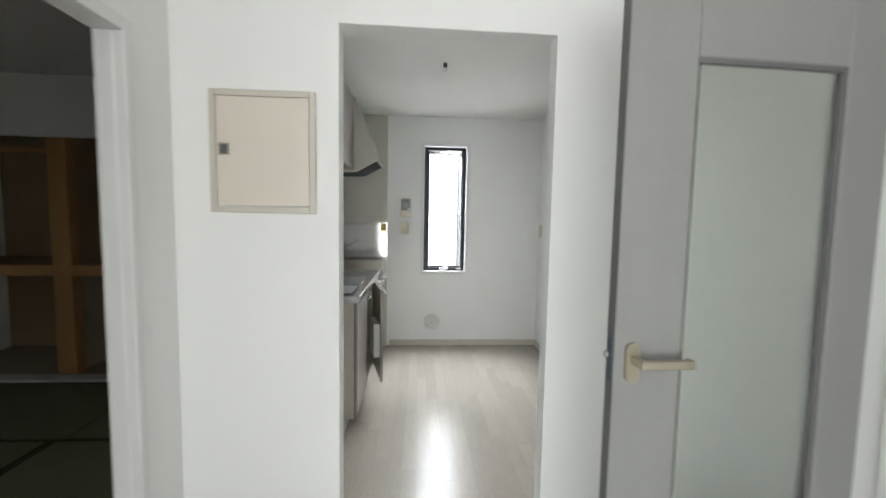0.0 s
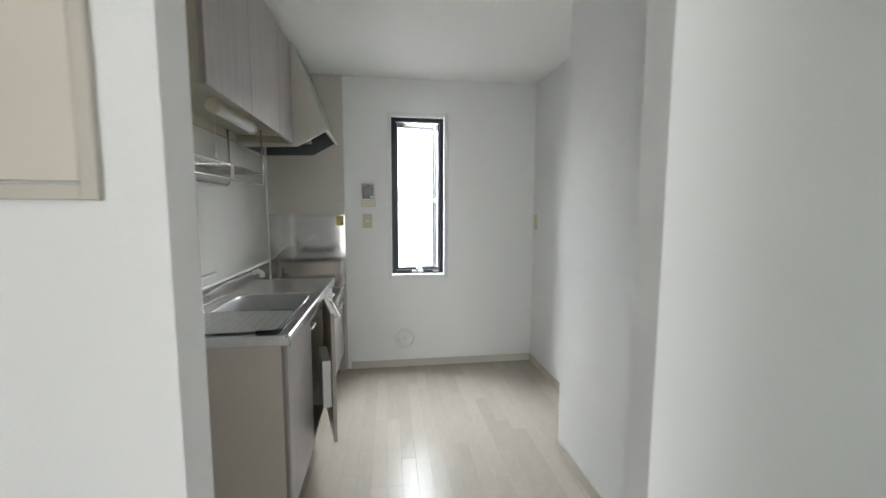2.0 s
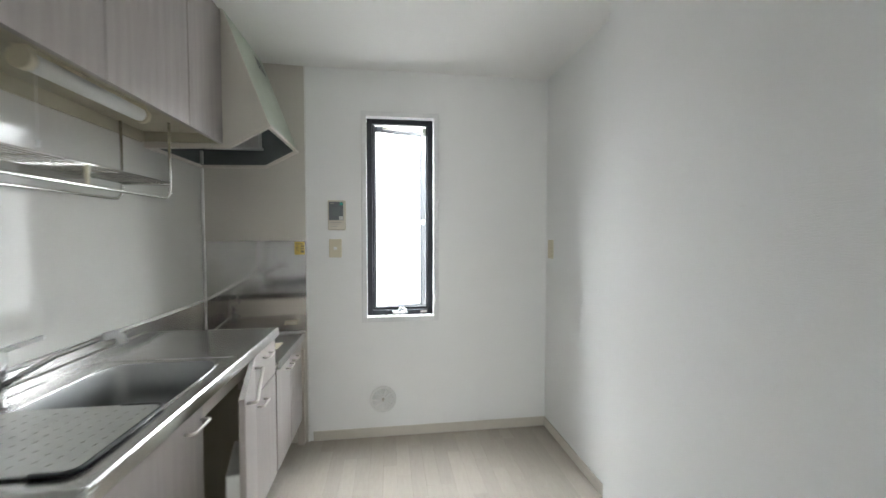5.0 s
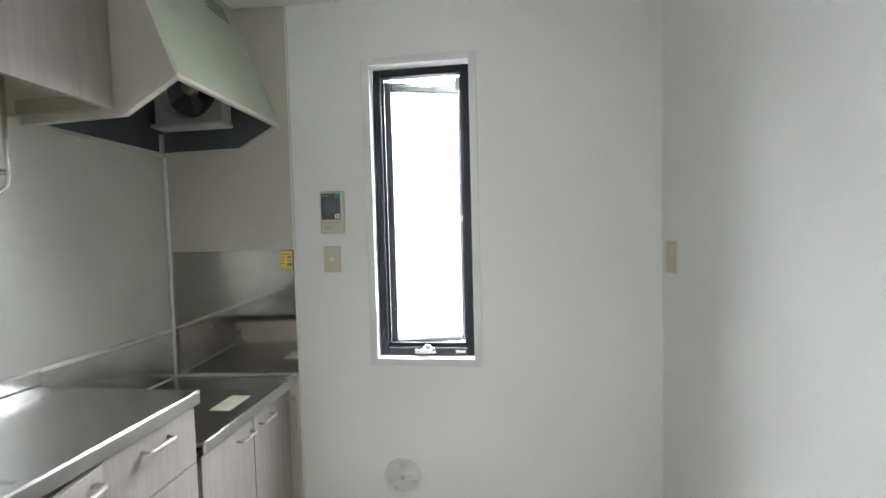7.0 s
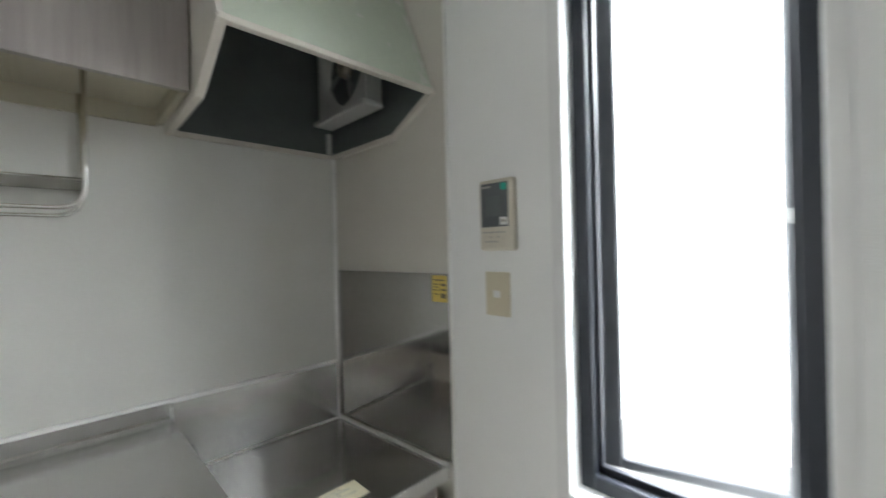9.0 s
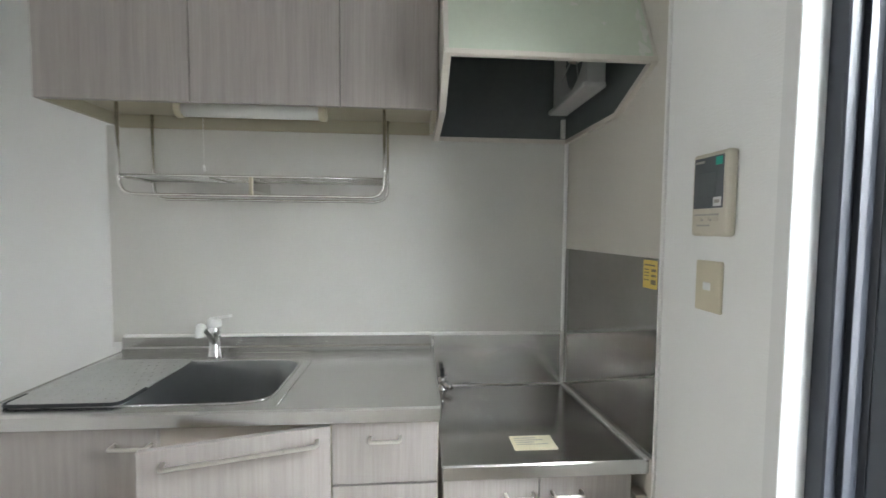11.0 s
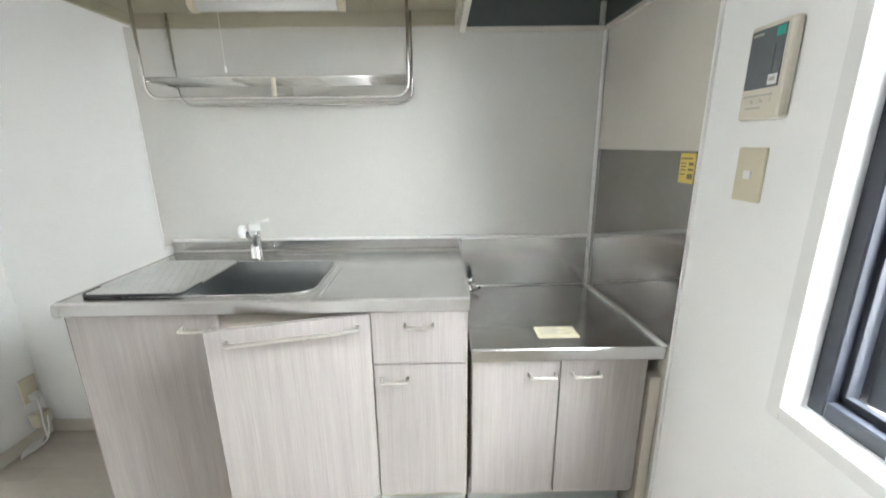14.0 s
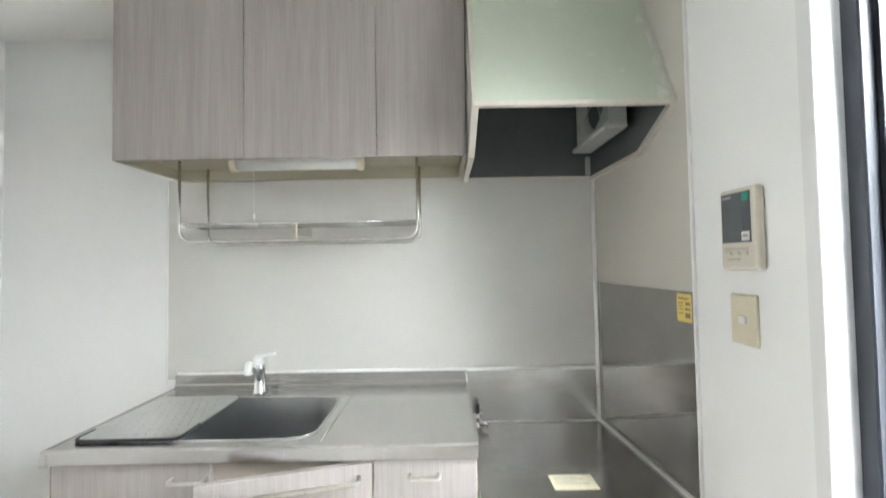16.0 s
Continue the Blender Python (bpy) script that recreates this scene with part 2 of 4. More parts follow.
# ---- plan ----
X_W, X_E, X_BLOCK = -0.25, 1.90, 1.593
Y_S, Y_HALL, Y_N, Y_BLOCK = 2.294, 2.203, 4.845, 3.575
H = 2.348
OPEN_L, OPEN_R, OPEN_H = 0.367, 1.136, 1.985
X_HALL_W, X_HALL_E, Y_HALL_S = -0.187, 1.97, -2.9
WIN = (0.703, 1.130, 0.785, 2.058)
TAT_Y, TAT_X0, TAT_Y0 = 4.0, -3.3, 0.4

floor = structure("floor", box((-0.37, 0.25, -0.12), (2.09, 5.0, -0.012)), JOINT, "whitewashed wood board floor of kitchen and hall", "floor")
structure("ceiling", box((-3.55, -3.05, H), (2.9, 5.0, H + 0.12)), CEILING, "white papered ceiling over the rooms", "ceiling")
HOLE = (WIN[0] - 0.02, WIN[1] + 0.02, WIN[2] - 0.02, WIN[3] + 0.02)
structure("wall_north", boxes(((-0.37, Y_N, 0), (HOLE[0], 4.98, H)), ((HOLE[1], Y_N, 0), (2.05, 4.98, H)), ((HOLE[0], Y_N, 0), (HOLE[1], 4.98, HOLE[2])), ((HOLE[0], Y_N, HOLE[3]), (HOLE[1], 4.98, H))), WALLPAPER, "white papered wall with a tall narrow window", "wall")
structure("wall_west", box((-0.37, Y_S, 0), (X_W - 0.006, Y_N, H)), WALLPAPER, "white papered wall behind the kitchen units", "wall")
structure("wall_east", box((X_E, Y_BLOCK, 0), (2.05, Y_N, H)), WALLPAPER, "white papered kitchen side wall", "wall")
structure("wall_block", box((X_BLOCK, Y_S, 0), (2.05, Y_BLOCK, H)), WALLPAPER, "white papered boxed-out wall beside the kitchen entrance", "wall")


def face(x):
    """The hall face of the partition, which is a little out of square."""
    return Y_HALL + 0.016 * (x - 0.13)


partition = bmesh.new()
for xa, xb, za, zb in ((-0.37, OPEN_L, 0, H), (OPEN_R, 1.60, 0, H), (OPEN_L, OPEN_R, OPEN_H, H)):
    add_prism(partition, [(xa, face(xa)), (xb, face(xb)), (xb, Y_S), (xa, Y_S)], "z", za, zb)
structure("wall_partition", partition, WALLPAPER, "white papered partition with an open doorway to the kitchen", "wall")
structure("wall_recess", box((1.60, 2.235, 0), (2.05, Y_S, H)), WALLPAPER, "white papered wall behind the hall door", "wall")
DOORWAY = (0.96, 1.74, 2.02)
structure("wall_hall_east", boxes(((X_HALL_E, -2.9, 0), (2.09, DOORWAY[0], H)), ((X_HALL_E, DOORWAY[1], 0), (2.09, 2.235, H)), ((X_HALL_E, DOORWAY[0], DOORWAY[2]), (2.09, DOORWAY[1], H))), WALLPAPER, "white papered hall wall with a doorway", "wall")
structure("floor_corridor", box((2.09, 0.25, -0.12), (2.87, 2.6, 0.0)), FLOOR, "whitewashed wood floor of the corridor", "floor")
structure("wall_corridor_end", box((2.05, 2.5, 0), (2.75, 2.6, H)), WALLPAPER, "plain white end wall of the corridor", "wall")
structure("wall_corridor", box((2.75, -2.9, 0), (2.87, 2.6, H)), WALLPAPER, "plain white corridor wall beyond the hall door", "wall")
TAT_DOOR = (0.46, 1.99, 1.85)
structure("wall_hall_west", boxes(((-0.255, 0.3, 0), (X_HALL_W, TAT_DOOR[0], H)), ((-0.255, TAT_DOOR[1], 0), (X_HALL_W, Y_HALL, H)), ((-0.255, TAT_DOOR[0], TAT_DOOR[2]), (X_HALL_W, TAT_DOOR[1], H)), bevel=0.002), WALLPAPER, "white papered hall wall with a doorway to the tatami room", "wall")
structure("wall_living_west", box((-3.5, -2.9, 0), (-3.4, 0.3, H)), WALLPAPER, "plain white living room wall", "wall")
structure("floor_living", box((-3.5, -3.05, -0.12), (2.87, 0.25, 0.0)), FLOOR, "whitewashed wood floor of the living room", "floor")
structure("wall_hall_south", boxes(((-3.5, -3.05, 0), (-3.32, Y_HALL_S, H)), ((1.35, -3.05, 0), (2.87, Y_HALL_S, H)), ((-3.32, -3.05, 2.15), (1.35, Y_HALL_S, H))), WALLPAPER, "plain white wall with a wide balcony opening", "wall")


def baseboard(a, b):
    structure("baseboard", box(a, b, 0.002), TRIM, "pale grey-beige vinyl baseboard along the wall", "baseboard")


B = 0.062
baseboard((0.36, Y_N - 0.008, 0), (X_E, Y_N, B))
baseboard((X_E - 0.008, Y_BLOCK, 0), (X_E, Y_N - 0.008, B))
baseboard((X_BLOCK - 0.008, Y_S + 0.008, 0), (X_BLOCK, Y_BLOCK + 0.008, B))
baseboard((X_BLOCK, Y_BLOCK, 0), (X_E - 0.008, Y_BLOCK + 0.008, B))
baseboard((X_W - 0.006, Y_S, 0), (OPEN_L, Y_S + 0.008, B))
baseboard((OPEN_R, Y_S, 0), (X_BLOCK, Y_S + 0.008, B))
baseboard((X_W - 0.006, Y_S + 0.008, 0), (X_W + 0.003, 3.04, B))
baseboard((X_HALL_W, Y_HALL - 0.013, 0), (OPEN_L, Y_HALL + 0.008, B))
baseboard((OPEN_R, Y_HALL + 0.008, 0), (1.60, Y_HALL + 0.036, B))

# kitchen wall panels
structure("kitchen_panel", box((X_W - 0.006, 3.0, 0.90), (X_W, 4.80, 1.735), 0.001), PANEL, "glossy greige splash panel on the wall above the worktop", "wall panel")
structure("side_panel", prism([(X_W, 4.80), (0.330, 4.8406), (0.330, Y_N), (X_W, Y_N)], "z", 0.0, H - 0.002), PANEL_MATT, "greige melamine panel on the wall beside the hob", "wall panel")
sheet_wall = structure("steel_sheet", slant(box((X_W + 0.004, 4.797, 0.712), (0.329, 4.7995, 1.276))), STEEL_SHEET, "stained stainless steel splash sheet beside the hob", "wall panel")
for cx, cz, a, b in ((-0.070, 0.935, 0.007, 0.020), (-0.058, 0.905, 0.006, 0.016), (-0.085, 0.955, 0.009, 0.008), (-0.045, 0.952, 0.004, 0.010)):
    blot = [(cx + a * (1 + 0.35 * math.sin(3 * t + cz * 90)) * math.cos(t), cz + b * (1 + 0.3 * math.sin(2 * t + cx * 70)) * math.sin(t)) for t in [2 * math.pi * k / 18 for k in range(18)]]
    part("grease_stain", slant(prism(blot, "y", 4.7964, 4.7968)), STAIN, sheet_wall, "dull grease stain")
structure("panel_edge_trim", box((0.328, 4.836, 0.0), (0.336, Y_N, H - 0.002), 0.001), CAULK, "thin white edge trim on the side panel", "trim")
structure("corner_caulk", box((X_W, 4.784, 0.71), (X_W + 0.014, 4.799, 1.712), 0.004), CAULK, "white silicone joint in the panel corner", "trim")
structure("panel_end_trim", box((X_W - 0.006, 2.996, 0.88), (X_W + 0.002, 3.001, 1.735), 0.0015), CAULK, "white edge trim on the splash panel", "trim")

# ---- window ----


def build_window():
    x0, x1, z0, z1 = WIN
    win = thing("window_1", ((x0 + x1) / 2, Y_N, z0), "tall narrow black aluminium casement window standing ajar", "window")
    win["kind"] = "structure"
    w = 0.033
    part("window_trim", boxes(((x0 - w, Y_N - 0.010, z0 - w), (x0, 4.885, z1 + w)), ((x1, Y_N - 0.010, z0 - w), (x1 + w, 4.885, z1 + w)), ((x0, Y_N - 0.010, z1), (x1, 4.885, z1 + w)), bevel=0.002), WHITE_TRIM, win, "white wooden window lining")
    part("window_sill", box((x0, Y_N - 0.010, z0 - w), (x1, 4.885, z0), 0.002), WHITE_TRIM, win, "white wooden sill")
    f, o = 0.034, 0.014
    part("window_frame", boxes(((x0, 4.885, z0), (x0 + f, 4.925, z1)), ((x1 - f, 4.885, z0), (x1, 4.925, z1)), ((x0 + f, 4.885, z1 - f), (x1 - f, 4.925, z1)), ((x0 + f, 4.885, z0), (x1 - f, 4.925, z0 + f)), bevel=0.003), ALU, win, "black aluminium frame")
    part("outer_frame", boxes(((x0, 4.925, z0), (x0 + o, 4.975, z1)), ((x0 - 0.012, 4.982, z0), (x0 + 0.007, 5.006, z1)), ((x1 - o, 4.925, z0), (x1, 4.975, z1)), ((x0 + o, 4.925, z1 - o), (x1 - o, 4.975, z1)), ((x0 + o, 4.925, z0), (x1 - o, 4.975, z0 + o)), bevel=0.002), ALU, win, "black aluminium frame")
    part("inner_lip", boxes(((x0 + f, 4.91, z0 + f), (x0 + f + 0.010, 4.925, z1 - f)), ((x1 - f - 0.010, 4.91, z0 + f), (x1 - f, 4.925, z1 - f)), ((x0 + f, 4.91, z0 + f), (x1 - f, 4.925, z0 + f + 0.016)), bevel=0.001), ALU, win)
    sw, sh, s = x1 - x0 - 0.026, z1 - z0 - 0.024, 0.042
    m = Matrix.Translation((x0 + 0.017, 4.984, z0 + 0.012)) @ pose(0, 0, 0, 0, 0, 16)
    sash = part("sash", moved(boxes(((0, 0, 0), (s, 0.03, sh)), ((sw - s, 0, 0), (sw, 0.03, sh)), ((s, 0, sh - s), (sw - s, 0.03, sh)), ((s, 0, 0), (sw - s, 0.03, 0.026)), bevel=0.004), m), SASH_ALU, win, "dark aluminium casement sash swung outwards")
    pane = part("pane", moved(box((s, 0.012, 0.026), (sw - s, 0.016, sh - s)), m), GLASS, sash)
    pane.visible_shadow = False
    part("sash_catch", moved(box((sw - 0.036, -0.010, sh * 0.47), (sw - 0.016, 0, sh * 0.47 + 0.035), 0.003), m), WHITE_PLASTIC, sash, "small pale sash catch")
    part("friction_stay", tube([(x0 + 0.1, 4.95, z1 - f - 0.008), (x0 + 0.24, 5.0, z1 - f - 0.008), (x1 - 0.05, 4.985, z1 - f - 0.008)], 0.006, 6), NICKEL, win)
    part("stay_bracket", box((x1 - f - 0.03, 4.93, z1 - f - 0.055), (x1 - f - 0.005, 4.955, z1 - f - 0.002), 0.003), WHITE_PLASTIC, win, "pale stay bracket")
    hx = (x0 + x1) / 2 - 0.01
    op = part("window_operator", box((hx - 0.045, 4.862, z0 + 0.012), (hx + 0.045, 4.888, z0 + 0.032), 0.006, 2), CHROME, win, "chrome window operator")
    part("crank", tube(bent([(hx - 0.005, 4.872, z0 + 0.03), (hx + 0.005, 4.856, z0 + 0.052), (hx + 0.035, 4.852, z0 + 0.046), (hx + 0.05, 4.852, z0 + 0.022)], 0.012), 0.0075, 8), CHROME, op)
    part("latch_plate", box((x1 - 0.085, 4.879, z0 + 0.014), (x1 - 0.04, 4.886, z0 + 0.026), 0.002), NICKEL, win)


build_window()

# ---- sink unit ----


def bar_handle(parent, a, b, out, r=0.0048):
    """A bar handle from a to b on two feet, standing out by the vector out."""
    a, b, out = Vector(a), Vector(b), Vector(out)
    return part("handle", tube(bent([a, a + out, b + out, b], 0.008, 4), r, 8), HANDLE, parent, "satin nickel bar handle")


FX = 0.302


def front(name, parent, y0, y1, z0, z1, label):
    ob = part(name, box((FX - 0.017, y0, z0), (FX, y1, z1), 0.0012), GRAIN, parent, label)
    return ob


def build_sink_unit():
    y0, y1, zt = 3.05, 4.240, 0.832
    unit = thing("sink_cabinet", (0.02, 3.645, 0), "grey woodgrain sink base cabinet with one door ajar", "cabinet")
    bx = FX - 0.018
    part("end_panel", prism([(X_W, 0.0), (0.195, 0.0), (0.195, 0.14), (bx, 0.14), (bx, zt), (X_W, zt)], "y", y0, y0 + 0.018), BEIGE, unit, "beige melamine end panel")
    part("end_edge", box((bx, y0, 0.135), (bx + 0.010, y0 + 0.013, zt), 0.001), EDGE, unit, "dark edge strip")
    part("divider", box((X_W, 3.94, 0.14), (bx, 3.956, zt)), CREAM_BOARD, unit)
    part("side_panel", box((X_W, y1 - 0.016, 0.14), (bx, y1, zt)), BEIGE, unit)
    part("bottom_board", box((X_W, y0 + 0.018, 0.14), (bx, y1 - 0.016, 0.158)), CREAM_BOARD, unit)
    part("back_board", box((X_W, y0 + 0.018, 0.158), (X_W + 0.008, y1 - 0.016, zt)), CREAM_BOARD, unit)
    part("front_rail", box((bx - 0.018, y0 + 0.018, 0.765), (bx, 3.94, zt)), BEIGE, unit, "beige front rail")
    part("mullion", box((bx - 0.018, 3.49, 0.158), (bx, 3.516, 0.765)), BEIGE, unit)
    part("plinth", box((0.196, y0 + 0.02, 0.0), (0.210, y1, 0.14), 0.001), TOE, unit, "blue-grey plinth board")
    d = front("door", unit, y0 + 0.012, 3.5, 0.165, zt - 0.006, "")
    bar_handle(d, (FX, 3.397, 0.785), (FX, 3.487, 0.785), (0.026, 0, 0))
    d = front("drawer_front", unit, 3.951, 4.236, 0.657, zt - 0.006, "")
    bar_handle(d, (FX, 4.054, 0.786), (FX, 4.135, 0.786), (0.026, 0, 0))
    d = front("door", unit, 3.951, 4.236, 0.165, 0.651, "")
    bar_handle(d, (FX, 3.974, 0.607), (FX, 4.055, 0.607), (0.026, 0, 0))
    # the door that stands ajar, hinged beside the drawers
    m = Matrix.Translation((0.288, 3.944, 0)) @ pose(0, 0, 0, 0, 0, 14.0)
    d = part("open_door", moved(box((0, -0.440, 0.165), (0.017, 0, 0.822), 0.0012), m), GRAIN, unit, "grey woodgrain door standing ajar")
    h = part("towel_bar", moved(tube(bent([(0.017, -0.385, 0.787), (0.047, -0.385, 0.787), (0.047, -0.035, 0.787), (0.017, -0.035, 0.787)], 0.010, 4), 0.0055, 10), m), HANDLE, d, "long satin nickel towel bar")
    part("inner_lining", moved(box((-0.0015, -0.436, 0.169), (0, -0.004, 0.818)), m), CREAM_BOARD, d, "cream inner face")
    part("knife_rack", moved(box((-0.045, -0.40, 0.33), (-0.0015, -0.17, 0.575), 0.006, 2), m), WHITE_PLASTIC, d, "white plastic knife rack")
    for zh in (0.25, 0.70):
        part("hinge", box((bx - 0.04, 3.925, zh), (bx, 3.939, zh + 0.04), 0.003), NICKEL, unit)
    part("drain_pipe", tube(bent([(0.08, 3.6, 0.70), (0.08, 3.6, 0.42), (-0.08, 3.6, 0.36), (-0.08, 3.6, 0.16)], 0.05), 0.022, 12), GREY_PLASTIC, unit, "grey plastic waste pipe")


build_sink_unit()


def sheet_with_hole(x0, x1, y0, y1, cx, cy, a, b, z, depth, power=7.0):
    """A level sheet with a rounded hole, and the bowl that hangs in it, as two bmeshes."""
    angles = [2 * math.pi * k / 72 for k in range(72)] + [math.atan2(y - cy, x - cx) % (2 * math.pi) for x in (x0, x1) for y in (y0, y1)]
    top, bowl, rows = bmesh.new(), bmesh.new(), []
    angles = sorted(angles)
    for t in angles:
        c, s = math.cos(t), math.sin(t)
        k = (abs(c / a) ** power + abs(s / b) ** power) ** (-1 / power)
        far = min(((x1 - cx) / c if c > 1e-9 else (x0 - cx) / c if c < -1e-9 else 9), ((y1 - cy) / s if s > 1e-9 else (y0 - cy) / s if s < -1e-9 else 9))
        rows.append((cx + k * c, cy + k * s, cx + far * c, cy + far * s))
    inner = [top.verts.new((r[0], r[1], z)) for r in rows]
    outer = [top.verts.new((r[2], r[3], z)) for r in rows]
    n = len(rows)
    for i in range(n):
        j = (i + 1) % n
        top.faces.new((inner[i], outer[i], outer[j], inner[j]))
    levels = []
    for shrink, dz in ((1.0, 0.0), (0.985, -0.006), (0.95, -depth * 0.5), (0.92, -depth * 0.88), (0.86, -depth * 0.97), (0.70, -depth), (0.12, -depth - 0.006)):
        levels.append([bowl.verts.new((cx + (r[0] - cx) * shrink, cy + (r[1] - cy) * shrink, z + dz)) for r in rows])
    for p, q in zip(levels, levels[1:]):
        for i in range(n):
            j = (i + 1) % n
            bowl.faces.new((p[i], p[j], q[j], q[i])).smooth = True
    bowl.faces.new(levels[-1])
    for bm in (top, bowl):
        bmesh.ops.recalc_face_normals(bm, faces=bm.faces)
        up = [f for f in bm.faces if f.normal.z < -0.3]
        if len(up) > len(bm.faces) / 3:
            bmesh.ops.reverse_faces(bm, faces=bm.faces)
    return top, bowl


def build_sink_top():
    y0, y1, x1, z = 3.042, 4.247, 0.318, 0.870
    top = thing("sink_worktop", (0.03, 3.645, 0.832), "brushed stainless steel sink worktop with upstand", "worktop")
    sheet, bowl = sheet_with_hole(X_W + 0.012, x1 - 0.004, y0 + 0.003, y1 - 0.003, 0.080, 3.441, 0.178, 0.323, z, 0.17)
    part("top_sheet", sheet, STEEL, top)
    part("sink_bowl", bowl, SINK_STEEL, top, "dull stainless steel sink bowl")
    part("drain", lathe([(0.0, 0.0), (0.055, 0.0), (0.06, 0.004), (0.05, 0.008), (0.02, 0.006)], Matrix.Translation((0.08, 3.60, 0.696)), 24), RUBBER, top, "black sink drain")
    part("front_edge", boxes(((x1 - 0.014, y0, z - 0.040), (x1, y1, z + 0.004)), bevel=0.005), STEEL, top)
    part("end_lip", boxes(((X_W + 0.010, y0, z - 0.036), (x1 - 0.014, y0 + 0.008, z + 0.002)), bevel=0.002), STEEL, top)
    part("end_lip", boxes(((X_W + 0.010, y1 - 0.008, z - 0.038), (x1 - 0.014, y1, z + 0.002)), bevel=0.002), STEEL, top)
    part("corner_cap", box((x1 - 0.030, y0 - 0.002, z - 0.040), (x1 + 0.002, y0 + 0.024, z - 0.004), 0.005, 2), STEEL, top)
    part("upstand", prism([(X_W, z - 0.02), (X_W + 0.020, z - 0.02), (X_W + 0.020, z + 0.008), (X_W + 0.014, z + 0.014), (X_W + 0.014, z + 0.050), (X_W, z + 0.053)], "y", y0, y1 - 0.004), STEEL, top, "low steel upstand")
    part("caulk_line", box((X_W, y0 + 0.004, z + 0.050), (X_W + 0.015, y1 - 0.004, z + 0.061), 0.003), CAULK, top, "white silicone joint")
    part("ridge", tube(bent([(0.275, 3.800, z), (-0.15, 3.800, z), (-0.19, 3.76, z), (-0.19, 3.10, z)], 0.03), 0.0025, 6), STEEL, top)
    part("sink_rim", tube([(0.080 + 0.183 * (abs(math.cos(t)) ** (2 / 7)) * (1 if math.cos(t) > 0 else -1), 3.441 + 0.328 * (abs(math.sin(t)) ** (2 / 7)) * (1 if math.sin(t) > 0 else -1), z + 0.0005) for t in [2 * math.pi * k / 96 for k in range(97)]], 0.0035, 6), STEEL, top)
    for xs in (0.255, -0.18):
        part("screw", lathe([(0.0, 0.0), (0.005, 0.0), (0.004, 0.002)], Matrix.Translation((xs, y0, 0.855)) @ pose(0, 0, 0, 90), 10), CHROME, top)


build_sink_top()


def build_drain_plate():
    plate = thing("drainer_plate", (0.08, 3.24, 0.871), "dimpled steel drainer plate covering part of the sink", "drainer plate")
    outline = []
    x0, x1, y0, y1, r = -0.100, 0.264, 3.085, 3.385, 0.035
    for cx, cy, a0 in ((x1 - r, y1 - r, 0), (x0 + r, y1 - r, 90), (x0 + r, y0 + r, 180), (x1 - r, y0 + r, 270)):
        outline += [(cx + r * math.cos(radians(a0 + 15 * k)), cy + r * math.sin(radians(a0 + 15 * k))) for k in range(7)]
    part("plate", prism(outline, "z", 0.8745, 0.879), PLATE_STEEL, plate)
    part("rubber_edge", tube(bent([(0.16, y1, 0.8765), (x1 + 0.001, y1, 0.8765), (x1 + 0.001, y0 - 0.001, 0.8765), (0.19, y0 - 0.001, 0.8765)], 0.03, 6), 0.0052, 8), RUBBER, plate, "black rubber edging")
    dots = bmesh.new()
    for i in range(10):
        for j in range(9):
            x, y = x0 + 0.035 + i * 0.033, y0 + 0.03 + (j + 0.5 * (i % 2)) * 0.028
            ring = [dots.verts.new((x + 0.0034 * math.cos(k), y + 0.0034 * math.sin(k), 0.879)) for k in (0, 1.05, 2.09, 3.14, 4.19, 5.24)]
            tip = dots.verts.new((x, y, 0.8797))
            for k in range(6):
                dots.faces.new((ring[k], ring[(k + 1) % 6], tip))
    tagged(part("raised_dots", dots, STEEL, plate), kind="stuff")


build_drain_plate()


def build_faucet():
    x, y = -0.157, 3.426
    tap = thing("kitchen_faucet", (x, y, 0.870), "chrome single-lever kitchen faucet with white plastic head", "faucet")
    at = Matrix.Translation((x, y, 0.870))
    part("body", lathe([(0.0, 0), (0.026, 0), (0.026, 0.006), (0.021, 0.010), (0.020, 0.085), (0.022, 0.088), (0.022, 0.111), (0.018, 0.114)], at), CHROME, tap)
    part("lever_head", lathe([(0.0, 0.112), (0.0235, 0.112), (0.0245, 0.116), (0.0235, 0.136), (0.016, 0.145), (0.0, 0.147)], at), WHITE_PLASTIC, tap, "white plastic lever head")
    part("lever", moved(prism([(0.0, -0.011), (0.055, -0.009), (0.098, -0.006), (0.102, 0.0), (0.098, 0.006), (0.055, 0.009), (0.0, 0.011)], "z", -0.005, 0.005), Matrix.Translation((x, y, 1.012)) @ pose(0, 0, 0, 0, -12, 58)), WHITE_PLASTIC, tap, "white plastic lever")
    tip = Vector((0.066, 3.496, 1.036))
    spout = part("spout", tube([(x + 0.012, y + 0.003, 0.925), (x + 0.06, y + 0.016, 0.957), (x + 0.12, y + 0.032, 0.994), tuple(tip)], 0.0078, 12), CHROME, tap)
    part("spray_head", tube([tuple(tip + Vector((-0.012, -0.003, -0.006))), tuple(tip + Vector((0.012, 0.003, 0.002))), tuple(tip + Vector((0.026, 0.007, -0.010))), tuple(tip + Vector((0.028, 0.007, -0.028)))], 0.0118, 12), WHITE_PLASTIC, spout, "white plastic outlet")


build_faucet()

# ---- hob unit ----


